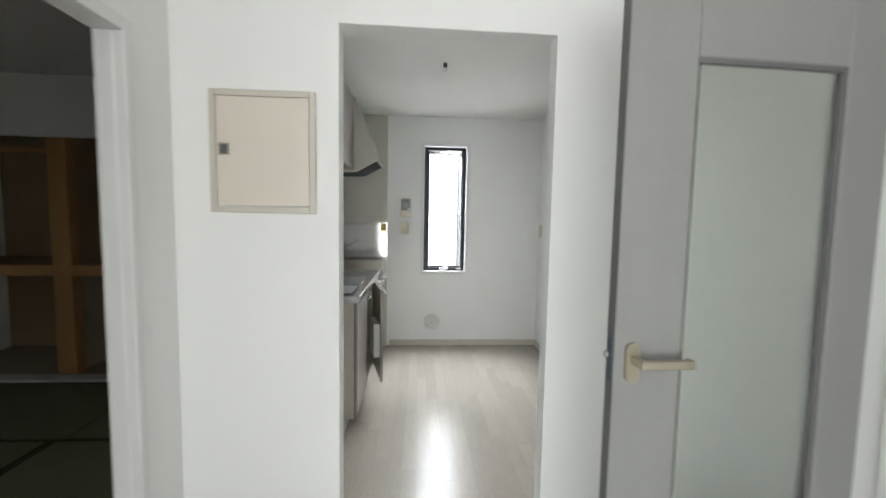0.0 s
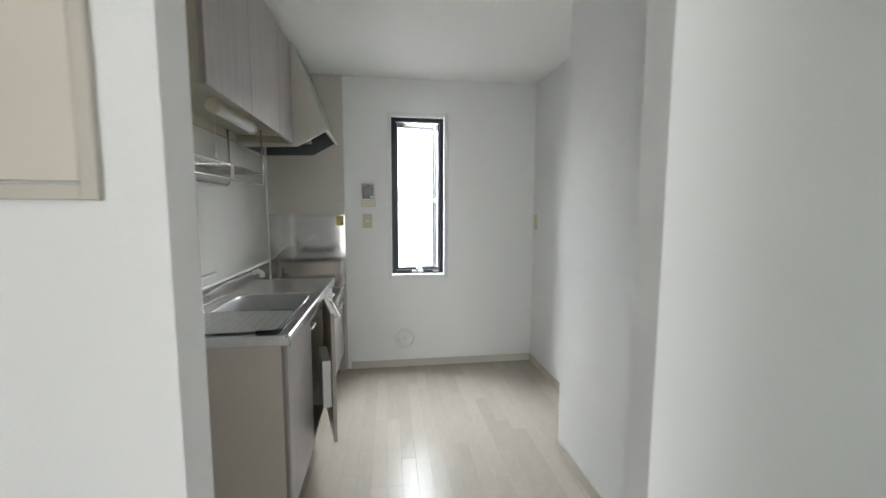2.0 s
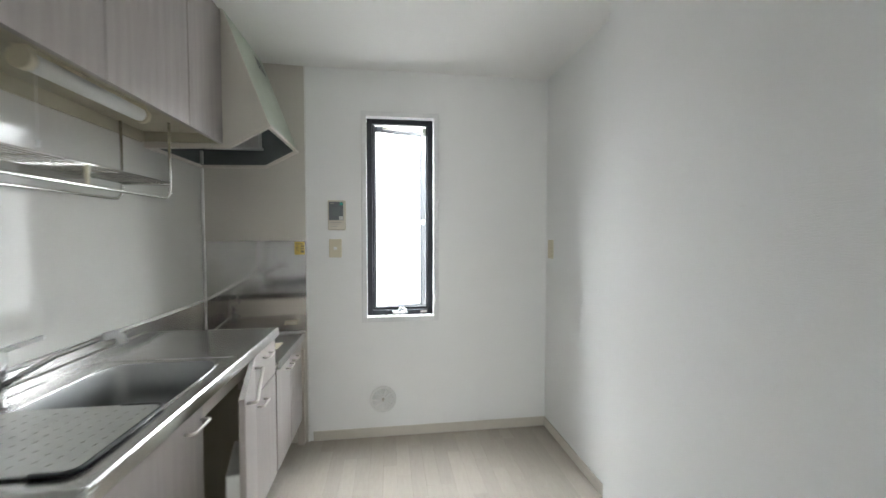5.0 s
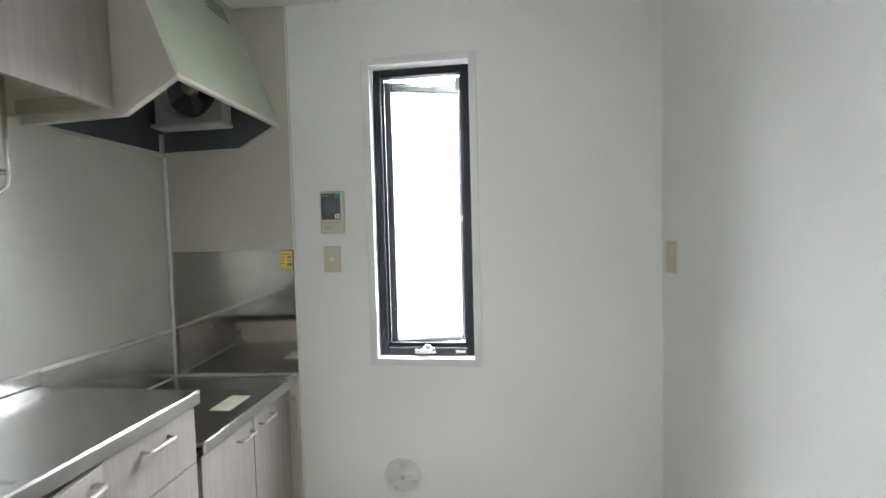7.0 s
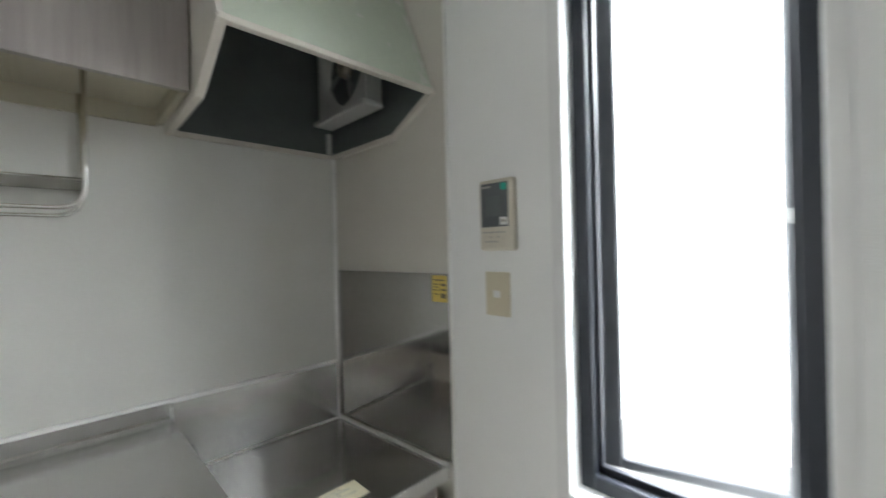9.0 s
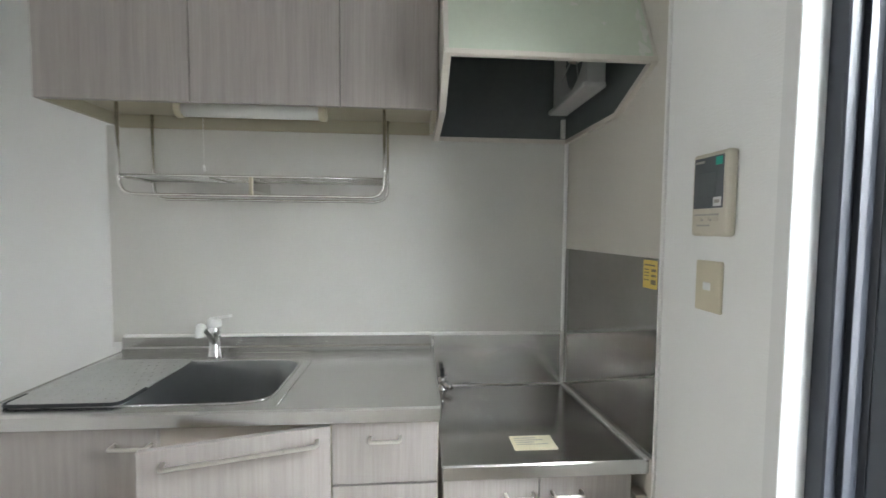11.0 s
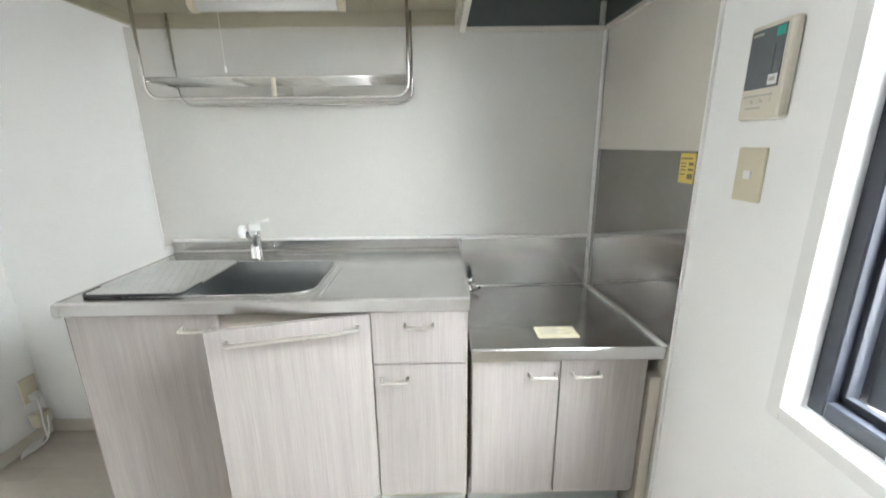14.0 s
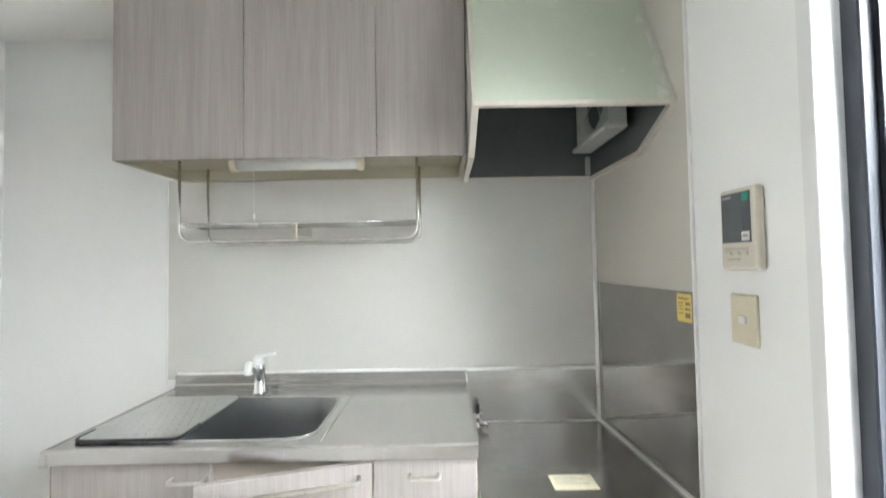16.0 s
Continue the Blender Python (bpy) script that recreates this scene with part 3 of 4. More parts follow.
def build_hob_unit():
    y0, y1, zt = 4.252, 4.796, 0.664
    unit = thing("hob_cabinet", (0.02, 4.53, 0), "low grey woodgrain hob base cabinet with two doors", "cabinet")
    bx = FX - 0.018
    part("body", box((X_W, y0, 0.14), (bx - 0.001, y1, zt), 0.001), BEIGE, unit, "beige melamine carcass")
    part("plinth", box((0.196, y0 - 0.004, 0.0), (0.210, y1 + 0.004, 0.14), 0.001), TOE, unit, "blue-grey plinth board")
    d = front("door", unit, y0 + 0.002, 4.523, 0.165, zt - 0.005, "")
    bar_handle(d, (FX, 4.429, 0.612), (FX, 4.508, 0.612), (0.026, 0, 0))
    d = front("door", unit, 4.527, y1 - 0.002, 0.165, zt - 0.005, "")
    bar_handle(d, (FX, 4.561, 0.614), (FX, 4.645, 0.614), (0.026, 0, 0))
    top = thing("hob_worktop", (0.03, 4.52, 0.664), "low stainless steel hob worktop, empty of a stove", "worktop")
    part("top_sheet", slant(box((X_W + 0.006, 4.249, 0.690), (0.308, 4.796, 0.704), 0.002)), HOB_STEEL, top)
    part("front_edge", slant(box((0.306, 4.249, 0.664), (0.320, 4.797, 0.707), 0.004)), STEEL, top)
    part("back_splash", box((X_W, 4.249, 0.69), (X_W + 0.008, 4.79, 0.916), 0.001), STEEL, top, "steel back splash")
    part("caulk_line", box((X_W, 4.244, 0.916), (X_W + 0.014, 4.79, 0.930), 0.003), CAULK, top, "white silicone joint")
    part("caulk_line", slant(box((X_W + 0.008, 4.783, 0.703), (0.318, 4.797, 0.713), 0.003)), CAULK, top, "white silicone joint")
    part("caulk_line", box((X_W + 0.008, 4.255, 0.703), (X_W + 0.014, 4.789, 0.708), 0.002), CAULK, top, "white silicone joint")
    structure("filler_strip", box((0.270, 4.802, 0.0), (0.314, 4.836, 0.60), 0.002), BEIGE, "beige filler strip beside the hob cabinet", "trim")


build_hob_unit()


def build_gas_tap():
    tap = thing("gas_tap", (-0.205, 4.285, 0.704), "small chrome gas tap with a black knob", "gas tap")
    at = Matrix.Translation((-0.205, 4.285, 0.704))
    part("body", lathe([(0.0, 0), (0.022, 0), (0.022, 0.006), (0.013, 0.010), (0.013, 0.030), (0.017, 0.034), (0.017, 0.046), (0.011, 0.052), (0.0, 0.054)], at, 16), CHROME, tap)
    part("nozzle", tube([(-0.205, 4.285, 0.730), (-0.178, 4.305, 0.732), (-0.158, 4.318, 0.726)], 0.0095, 10), CHROME, tap)
    part("knob", box((-0.213, 4.277, 0.757), (-0.197, 4.293, 0.792), 0.004), RUBBER, tap, "black knob")


build_gas_tap()


def build_label(name, corners, axis, at, thick, material, bars, label, inks, lean=None):
    """A thin label, with bars for its writing; corners in the label's plane."""
    (u0, v0), (u1, v1) = corners
    lean = lean or (lambda bm: bm)
    lab = thing(name, {"y": (u0, at, v0), "z": (u0, v0, at)}[axis], label, "label")
    part("sheet", lean(prism([(u0, v0 + 0.002), (u0 + 0.002, v0), (u1 - 0.002, v0), (u1, v0 + 0.002), (u1, v1 - 0.002), (u1 - 0.002, v1), (u0 + 0.002, v1), (u0, v1 - 0.002)], axis, at, at + thick)), material, lab)
    s = -1 if thick < 0 else 1
    for bu0, bv0, bu1, bv1 in bars:
        lo, hi = at + thick + s * 0.0002, at + thick + s * 0.0006
        part("print_bar", lean(prism([(u0 + bu0, v0 + bv0), (u0 + bu1, v0 + bv0), (u0 + bu1, v0 + bv1), (u0 + bu0, v0 + bv1)], axis, lo, hi)), inks, lab)


build_label("warning_label", ((0.262, 1.190), (0.321, 1.270)), "y", 4.7968, -0.0007, YELLOW_LABEL, [(0.035, 0.012, 0.055, 0.026), (0.035, 0.034, 0.055, 0.040), (0.006, 0.064, 0.05, 0.068), (0.006, 0.052, 0.026, 0.055), (0.006, 0.043, 0.026, 0.046), (0.006, 0.034, 0.026, 0.037), (0.006, 0.022, 0.026, 0.025), (0.036, 0.048, 0.055, 0.056)], "yellow printed warning label on the steel sheet", INK, slant)
build_label("hob_label", ((0.167, 4.468), (0.248, 4.600)), "z", 0.7041, 0.0006, STAINED_LABEL, [(0.012, 0.012, 0.016, 0.08), (0.024, 0.012, 0.028, 0.10), (0.036, 0.012, 0.040, 0.07), (0.048, 0.012, 0.051, 0.11)], "stained cream label stuck on the hob worktop", PALE_INK)

# ---- wall cabinets ----


def wall_cabinet(y0, seams, y1, label, hang):
    z0, z1, x1 = 1.732, H - 0.003, 0.066
    cab = thing("wall_cabinet", (-0.09, (y0 + y1) / 2, z0), label, "cabinet", "wall cabinets above the sink")
    part("body", box((X_W, y0 + 0.016, z0 + 0.042), (x1, y1 - 0.016, z1)), CREAM_BOARD, cab, "cream melamine carcass")
    part("end_panel", box((X_W, y0, hang[0]), (x1, y0 + 0.016, z1), 0.001), CREAM_BOARD, cab, "cream melamine end panel")
    part("end_panel", box((X_W, y1 - 0.016, hang[1]), (x1, y1, z1), 0.001), CREAM_BOARD, cab, "cream melamine end panel")
    part("cleat", box((X_W, y0 + (0.016 if hang[0] < 1.75 else 0), z0 - 0.006), (X_W + 0.012, y1 - (0.016 if hang[1] < 1.75 else 0), z0 + 0.042)), CREAM_BOARD, cab)
    edges = [y0, *seams, y1]
    for a, b in zip(edges, edges[1:]):
        part("door", box((x1 + 0.002, a + 0.0015, z0), (x1 + 0.020, b - 0.0015, z1 - 0.012), 0.0012), GRAIN, cab)
    return cab


wall_cabinet(3.040, [3.487], 3.937, "grey woodgrain wall cabinet with two doors", (1.732, 1.774))
wall_cabinet(3.937, [], 4.243, "narrow grey woodgrain wall cabinet beside the hood", (1.774, 1.732))


def build_cabinet_light():
    x, z, top = -0.038, 1.743, 1.774
    lamp = thing("cabinet_light", (x, 3.625, top), "white tube light in cream end caps under the wall cabinet", "lamp")
    part("base", box((x - 0.014, 3.395, 1.755), (x + 0.014, 3.852, top), 0.003), YELLOWED, lamp)
    part("cover", tube([(x, 3.400, z), (x, 3.848, z)], 0.0235, 20), TUBE, lamp, "milky white lamp cover")
    for a, b in ((3.381, 3.402), (3.846, 3.866)):
        cap = tube([(x, a, z), (x, a + 0.002, z), (x, b, z)], 0.0275, 20)
        add_box(cap, (x - 0.016, a + 0.002, z), (x + 0.016, b - 0.002, top))
        part("end_cap", cap, YELLOWED, lamp, "cream end cap")
    cord = part("pull_cord", tube([(x - 0.02, 3.452, 1.745), (x - 0.02, 3.452, 1.56)], 0.0007, 5), WHITE_PLASTIC, lamp)
    part("cord_pull", lathe([(0.0, 0), (0.004, 0.001), (0.0045, 0.014), (0.002, 0.022)], Matrix.Translation((x - 0.02, 3.452, 1.541)), 10), WHITE_PLASTIC, cord)


build_cabinet_light()


def build_dish_rack():
    yl, yr, xf, xb, zs, zb = 3.178, 4.063, -0.052, -0.232, 1.522, 1.461
    rack = thing("dish_rack", (-0.07, 3.64, 1.46), "hanging chrome wire dish rack under the wall cabinet", "dish rack")
    for x, dz in ((xf, 0.0), (xb, -0.004)):
        part("hanger_rod", tube(bent([(x, yl, 1.774), (x, yl, zb + dz), (x, yr, zb + dz), (x, yr, 1.774)], 0.055, 7), 0.0052, 10), WIRE, rack)
    for y in (yl, yr):
        part("cross_bar", tube([(xf, y, zs), (xb, y, zs)], 0.0058, 8), WIRE, rack)
    for k in range(8):
        x = xb + (xf - xb) * k / 7
        part("shelf_wire", tube([(x, yl, zs + 0.004), (x, yr, zs + 0.004)], 0.0038 if 0 < k < 7 else 0.0044, 6), WIRE, rack)
    for y in (yl + 0.29, yl + 0.57):
        part("cross_bar", tube([(xf, y, zs), (xb, y, zs)], 0.0028, 6), WIRE, rack)
    part("centre_bracket", box((xf - 0.005, 3.603, zb - 0.002), (xf + 0.005, 3.615, zs + 0.004), 0.002), YELLOWED, rack, "cream plastic bracket")
    part("centre_strut", box((xb, 3.605, zb + 0.02), (xf - 0.006, 3.611, zs - 0.004), 0.001), WIRE, rack)


build_dish_rack()

# ---- range hood ----


def build_hood():
    y0, y1 = 4.247, 4.799
    hood = thing("range_hood", (0.0, 4.52, 1.715), "slanted range hood with pale green front and dark inside", "range hood")
    prof = [(X_W + 0.002, 1.712), (0.108, 1.722), (0.289, 1.826), (0.092, H - 0.002), (X_W + 0.002, H - 0.002)]
    part("side_panel", prism(prof, "y", y0, y0 + 0.012), PANEL_MATT, hood, "greige hood side panel")
    part("side_panel", slant(prism(prof, "y", y1 - 0.010, y1)), PANEL_MATT, hood, "greige hood side panel")
    inner = [(X_W + 0.003, 1.724), (0.106, 1.734), (0.272, 1.830), (0.082, H - 0.01), (X_W + 0.003, H - 0.01)]
    part("side_lining", prism(inner, "y", y0 + 0.012, y0 + 0.015), HOOD_DARK, hood, "dark enamel lining")
    part("side_lining", slant(prism(inner, "y", y1 - 0.013, y1 - 0.010)), HOOD_DARK, hood, "dark enamel lining")
    part("back_lining", box((X_W + 0.002, y0 + 0.015, 1.724), (X_W + 0.006, y1 - 0.013, H - 0.01)), HOOD_DARK, hood, "dark enamel lining")
    part("top_lining", box((X_W + 0.006, y0 + 0.015, H - 0.02), (0.088, y1 - 0.013, H - 0.012)), HOOD_DARK, hood)
    # front panel: a slope from the lip up to the ceiling
    d = Vector((0.092 - 0.289, 0, H - 0.002 - 1.826))
    n = Vector((d.z, 0, -d.x)).normalized()
    p, q = Vector((0.289, 0, 1.826)), Vector((0.092, 0, H - 0.002))
    front_bm = prism([((p + 0.001 * n).x, (p + 0.001 * n).z), ((q + 0.001 * n).x, (q + 0.001 * n).z), ((q - 0.008 * n).x, (q - 0.008 * n).z), ((p - 0.008 * n).x, (p - 0.008 * n).z)], "y", y0 + 0.0125, y1 - 0.0105)
    fr = part("front_panel", slant(front_bm), GREEN_FILM, hood, "pale green enamel front")
    for k in range(4):
        c = p + d * (0.79 + 0.035 * k) + 0.0015 * n
        u = d.normalized()
        a, b = c - 0.004 * u, c + 0.004 * u
        part("vent_slot", prism([(a.x, a.z), (b.x, b.z), ((b + 0.001 * n).x, (b + 0.001 * n).z), ((a + 0.001 * n).x, (a + 0.001 * n).z)], "y", 4.61, 4.74), HOOD_DARK, fr, "dark vent slot")
    rng = random.Random(7)
    for yc, sc, a, b in ((4.800, 0.055, 0.016, 0.022), (4.812, 0.16, 0.009, 0.03), (4.806, 0.27, 0.008, 0.022), (4.809, 0.44, 0.007, 0.04), (4.795, 0.60, 0.012, 0.02), (4.62, 0.33, 0.011, 0.006), (4.70, 0.21, 0.006, 0.006)):
        ph = rng.random() * 6
        pts = []
        for k in range(16):
            t = 2 * math.pi * k / 16
            w = 1 + 0.3 * math.sin(3 * t + ph) + 0.16 * math.sin(5 * t + 2 * ph)
            pts.append(p + d * sc + d.normalized() * (b * w * math.sin(t)) + Vector((0, yc + a * w * math.cos(t), 0)) + 0.0014 * n)
        blot = bmesh.new()
        blot.faces.new([blot.verts.new(v) for v in pts])
        blot.normal_update()
        bmesh.ops.solidify(blot, geom=blot.faces[:], thickness=0.0003)
        part("worn_patch", blot, HOOD_WORN, fr, "pale chipped enamel patch")
    part("front_rim", slant(box((0.272, y0, 1.817), (0.293, y1, 1.832), 0.002)), HOOD_RIM, hood, "cream lower rim")
    for ya, yb in ((y0 - 0.002, y0 + 0.018), (y1 - 0.016, y1 + 0.001)):
        part("side_rim", slant(prism([(X_W + 0.002, 1.705), (0.110, 1.715), (0.293, 1.819), (0.281, 1.832), (0.106, 1.730), (X_W + 0.002, 1.720)], "y", ya, yb)), HOOD_RIM, hood, "cream lower rim")
    part("back_rim", box((X_W, y0 + 0.018, 1.705), (X_W + 0.012, y1 - 0.016, 1.722), 0.002), HOOD_RIM, hood, "cream lower rim")
    # propeller fan on the wall side
    cx, cz, r = -0.060, 1.985, 0.140
    fan = part("fan_frame", bmesh.new(), FAN_GREY, hood, "grey-white fan shroud")
    bm = bmesh.new()
    yf, yb = 4.722, 4.783
    h = 0.155
    ring_f, ring_b, sq_f, sq_b = [], [], [], []
    steps = 40
    for k in range(steps):
        t = 2 * math.pi * k / steps
        c, s = math.cos(t), math.sin(t)
        e = h / max(abs(c), abs(s))
        ring_f.append(bm.verts.new((cx + r * c, yf, cz + r * s)))
        ring_b.append(bm.verts.new((cx + (r - 0.02) * c, yb - 0.02, cz + (r - 0.02) * s)))
        sq_f.append(bm.verts.new((cx + e * c, yf, cz + e * s)))
        sq_b.append(bm.verts.new((cx + e * c, yb, cz + e * s)))
    for k in range(steps):
        j = (k + 1) % steps
        bm.faces.new((ring_f[k], ring_f[j], sq_f[j], sq_f[k]))
        bm.faces.new((sq_f[k], sq_f[j], sq_b[j], sq_b[k]))
        bm.faces.new((ring_b[k], ring_b[j], ring_f[j], ring_f[k])).smooth = True
    bmesh.ops.recalc_face_normals(bm, faces=bm.faces)
    bm.to_mesh(fan.data)
    bm.free()
    part("fan_back", lathe([(0.0, 0.0), (r - 0.018, 0.0), (r - 0.018, 0.004)], Matrix.Translation((cx, yb - 0.022, cz)) @ pose(0, 0, 0, 90), 32), HOOD_DARK, fan, "dark fan opening")
    part("hub", lathe([(0.0, -0.002), (0.030, 0.0), (0.034, 0.012), (0.030, 0.030), (0.0, 0.034)], Matrix.Translation((cx, yb - 0.026, cz)) @ pose(0, 0, 0, 90), 20), NICKEL, fan, "grey fan hub")
    for k in range(4):
        blade = prism([(0.03, -0.018), (0.105, -0.045), (0.112, 0.0), (0.10, 0.04), (0.03, 0.018)], "z", -0.001, 0.001)
        part("blade", moved(blade, Matrix.Translation((cx, yb - 0.040, cz)) @ pose(0, 0, 0, 90) @ pose(0, 0, 0, 0, 0, 90 * k + 20) @ pose(0, 0, 0, 24)), SINK_STEEL, fan, "grey metal fan blade")
    part("drip_tray", box((cx - h - 0.01, yf - 0.018, cz - h - 0.018), (cx + h + 0.01, yb, cz - h), 0.004), FAN_GREY, fan, "grey-white drip tray")
    part("bracket", box((X_W + 0.008, 4.762, 1.724), (X_W + 0.022, 4.780, 1.80), 0.002), FAN_GREY, hood)


build_hood()

# ---- small things on the kitchen walls ----


def build_intercom():
    x0, x1, z0, z1, y = 0.464, 0.573, 1.342, 1.528, Y_N
    it = thing("intercom", ((x0 + x1) / 2, y, z0), "cream wall intercom with grey screen panel", "intercom")
    body = bmesh.new()
    add_box(body, (x0, y - 0.022, z0), (x1, y, z1), 0.007, 2)
    part("body", body, CREAM, it)
    ys = y - 0.022
    part("face_panel", box((x0 + 0.008, ys - 0.0015, z0 + 0.062), (x1 - 0.014, ys + 0.001, z1 - 0.010), 0.001), GREY_PLASTIC, it, "dark grey face panel")
    part("screen", box((x0 + 0.024, ys - 0.003, z0 + 0.088), (x0 + 0.076, ys - 0.001, z0 + 0.142), 0.0006), SCREEN, it, "grey screen")
    part("green_sticker", box((x0 + 0.074, ys - 0.0028, z1 - 0.031), (x0 + 0.092, ys - 0.0016, z1 - 0.014)), GREEN_LABEL, it, "small green sticker")
    part("white_sticker", box((x0 + 0.070, ys - 0.0028, z0 + 0.066), (x0 + 0.092, ys - 0.0016, z0 + 0.086)), WHITE_PLASTIC, it, "small white sticker")
    part("sticker_print", box((x0 + 0.074, ys - 0.0034, z0 + 0.073), (x0 + 0.088, ys - 0.0029, z0 + 0.080)), PALE_INK, it)
    part("maker_mark", box((x0 + 0.014, ys - 0.0024, z1 - 0.022), (x0 + 0.040, ys - 0.0016, z1 - 0.017)), PALE_INK, it)
    for k, (a, b) in enumerate(((0.012, 0.085), (0.016, 0.076), (0.020, 0.060))):
        part("button_print", box((x0 + a, ys - 0.0008, z0 + 0.046 - 0.012 * k), (x0 + b, ys + 0.0005, z0 + 0.050 - 0.012 * k)), PALE_INK, it)
    for k in range(3):
        part("button", box((x0 + 0.016 + 0.025 * k, ys - 0.002, z0 + 0.034), (x0 + 0.034 + 0.025 * k, ys + 0.001, z0 + 0.042), 0.001), CREAM, it)


build_intercom()


def wall_plate(name, m, w, h, material, label, category, rocker):
    """A switch or outlet plate, lying in its own xz plane with its face towards -y."""
    ob = thing(name, m.translation, label, category)
    part("plate", moved(box((-w / 2, -0.008, -h / 2), (w / 2, 0, h / 2), 0.003, 2), m), material, ob)
    part("inner_frame", moved(box((-w * 0.30, -0.0082, -h * 0.36), (w * 0.30, -0.0070, h * 0.36)), m), material, ob)
    for x, z, a, b, mm in rocker:
        part("rocker", moved(box((x - a / 2, -0.0118, z - b / 2), (x + a / 2, -0.008, z + b / 2), 0.001), m), mm, ob)
    return ob


wall_plate("light_switch", Matrix.Translation((0.507, Y_N, 1.228)), 0.077, 0.116, YELLOWED, "yellowed single light switch on the wall", "light switch", [(0.0, 0.0, 0.021, 0.018, WHITE_PLASTIC)])
wall_plate("light_switch", Matrix.Translation((X_E, 4.762, 1.218)) @ pose(0, 0, 0, 0, 0, -90), 0.078, 0.122, YELLOWED, "yellowed switch plate near the room corner", "light switch", [(0.0, 0.02, 0.024, 0.05, YELLOWED)])


def build_outlet():
    m = Matrix.Translation((-0.205, Y_S, 0.258)) @ pose(0, 0, 0, 0, 0, 180)
    wall_plate("wall_outlet", m, 0.074, 0.118, YELLOWED, "yellowed wall outlet with a plug in it", "wall outlet", [(0.0, 0.022, 0.024, 0.020, YELLOWED)])
    plug = thing("power_plug", (-0.195, Y_S + 0.03, 0.12), "cream plug adapter with a white cord to the floor", "power cord")
    part("plug", box((-0.222, Y_S + 0.009, 0.208), (-0.186, Y_S + 0.040, 0.240), 0.005, 2), WHITE_PLASTIC, plug)
    part("adapter", box((-0.225, Y_S + 0.009, 0.085), (-0.160, Y_S + 0.052, 0.150), 0.007, 2), YELLOWED, plug, "cream adapter block")
    part("cord", tube(bent([(-0.20, Y_S + 0.038, 0.222), (-0.165, Y_S + 0.075, 0.19), (-0.150, Y_S + 0.085, 0.11), (-0.160, Y_S + 0.075, 0.03), (-0.135, Y_S + 0.05, 0.006), (-0.09, Y_S + 0.035, 0.006)], 0.02, 5), 0.0035, 8), WHITE_PLASTIC, plug, "white cord")
    part("cord", tube(bent([(-0.205, Y_S + 0.050, 0.12), (-0.19, Y_S + 0.062, 0.08), (-0.175, Y_S + 0.058, 0.02), (-0.15, Y_S + 0.042, 0.006)], 0.015, 5), 0.0035, 8), WHITE_PLASTIC, plug, "white cord")
    for k in range(5):
        o = 0.006 * k
        part("cord_loop", tube([(-0.115 + 0.045 * math.cos(t) - o * 0.3, Y_S + 0.036 + 0.010 * math.sin(t) + 0.002 * k, 0.006 + 0.006 * k + 0.003 * math.sin(2 * t)) for t in [2 * math.pi * j / 20 for j in range(20)]], 0.0033, 7), WHITE_PLASTIC, plug, "bundled white cord")


build_outlet()


def build_vent():
    at = Matrix.Translation((0.798, Y_N, 0.245)) @ pose(0, 0, 0, 90)
    vent = thing("round_vent", (0.798, Y_N, 0.16), "white round plastic wall vent cover", "vent")
    part("rim", lathe([(0.070, 0.0), (0.086, 0.0), (0.086, 0.006), (0.080, 0.011), (0.073, 0.009), (0.070, 0.004)], at, 40), WHITE_PLASTIC, vent)
    part("disc", lathe([(0.0, 0.0), (0.071, 0.0), (0.071, 0.004), (0.0, 0.0045)], at, 40), WHITE_PLASTIC, vent)
    part("knob", lathe([(0.0, 0.004), (0.009, 0.004), (0.008, 0.014), (0.003, 0.016)], at, 16), TRIM, vent, "grey centre knob")
    for k in range(10):
        part("spoke", moved(box((0.014, -0.0045, 0.004), (0.068, 0.0045, 0.009), 0.001), at @ pose(0, 0, 0, 0, 0, 36 * k)), WHITE_PLASTIC, vent)


build_vent()


def build_ceiling_socket():
    ob = thing("ceiling_hook_socket", (0.81, 3.465, H), "small dark ceiling light socket with bare wires", "ceiling socket")
    part("block", box((0.797, 3.452, H - 0.026), (0.823, 3.478, H), 0.003), GREY_PLASTIC, ob)
    for dx in (-0.006, 0.007):
        part("wire", tube([(0.81 + dx, 3.465, H - 0.024), (0.81 + dx * 1.1, 3.465, H - 0.042), (0.81 + dx * 1.5, 3.467, H - 0.058)], 0.0024, 6), WHITE_PLASTIC, ob, "white wire end")


build_ceiling_socket()

# ---- hall ----


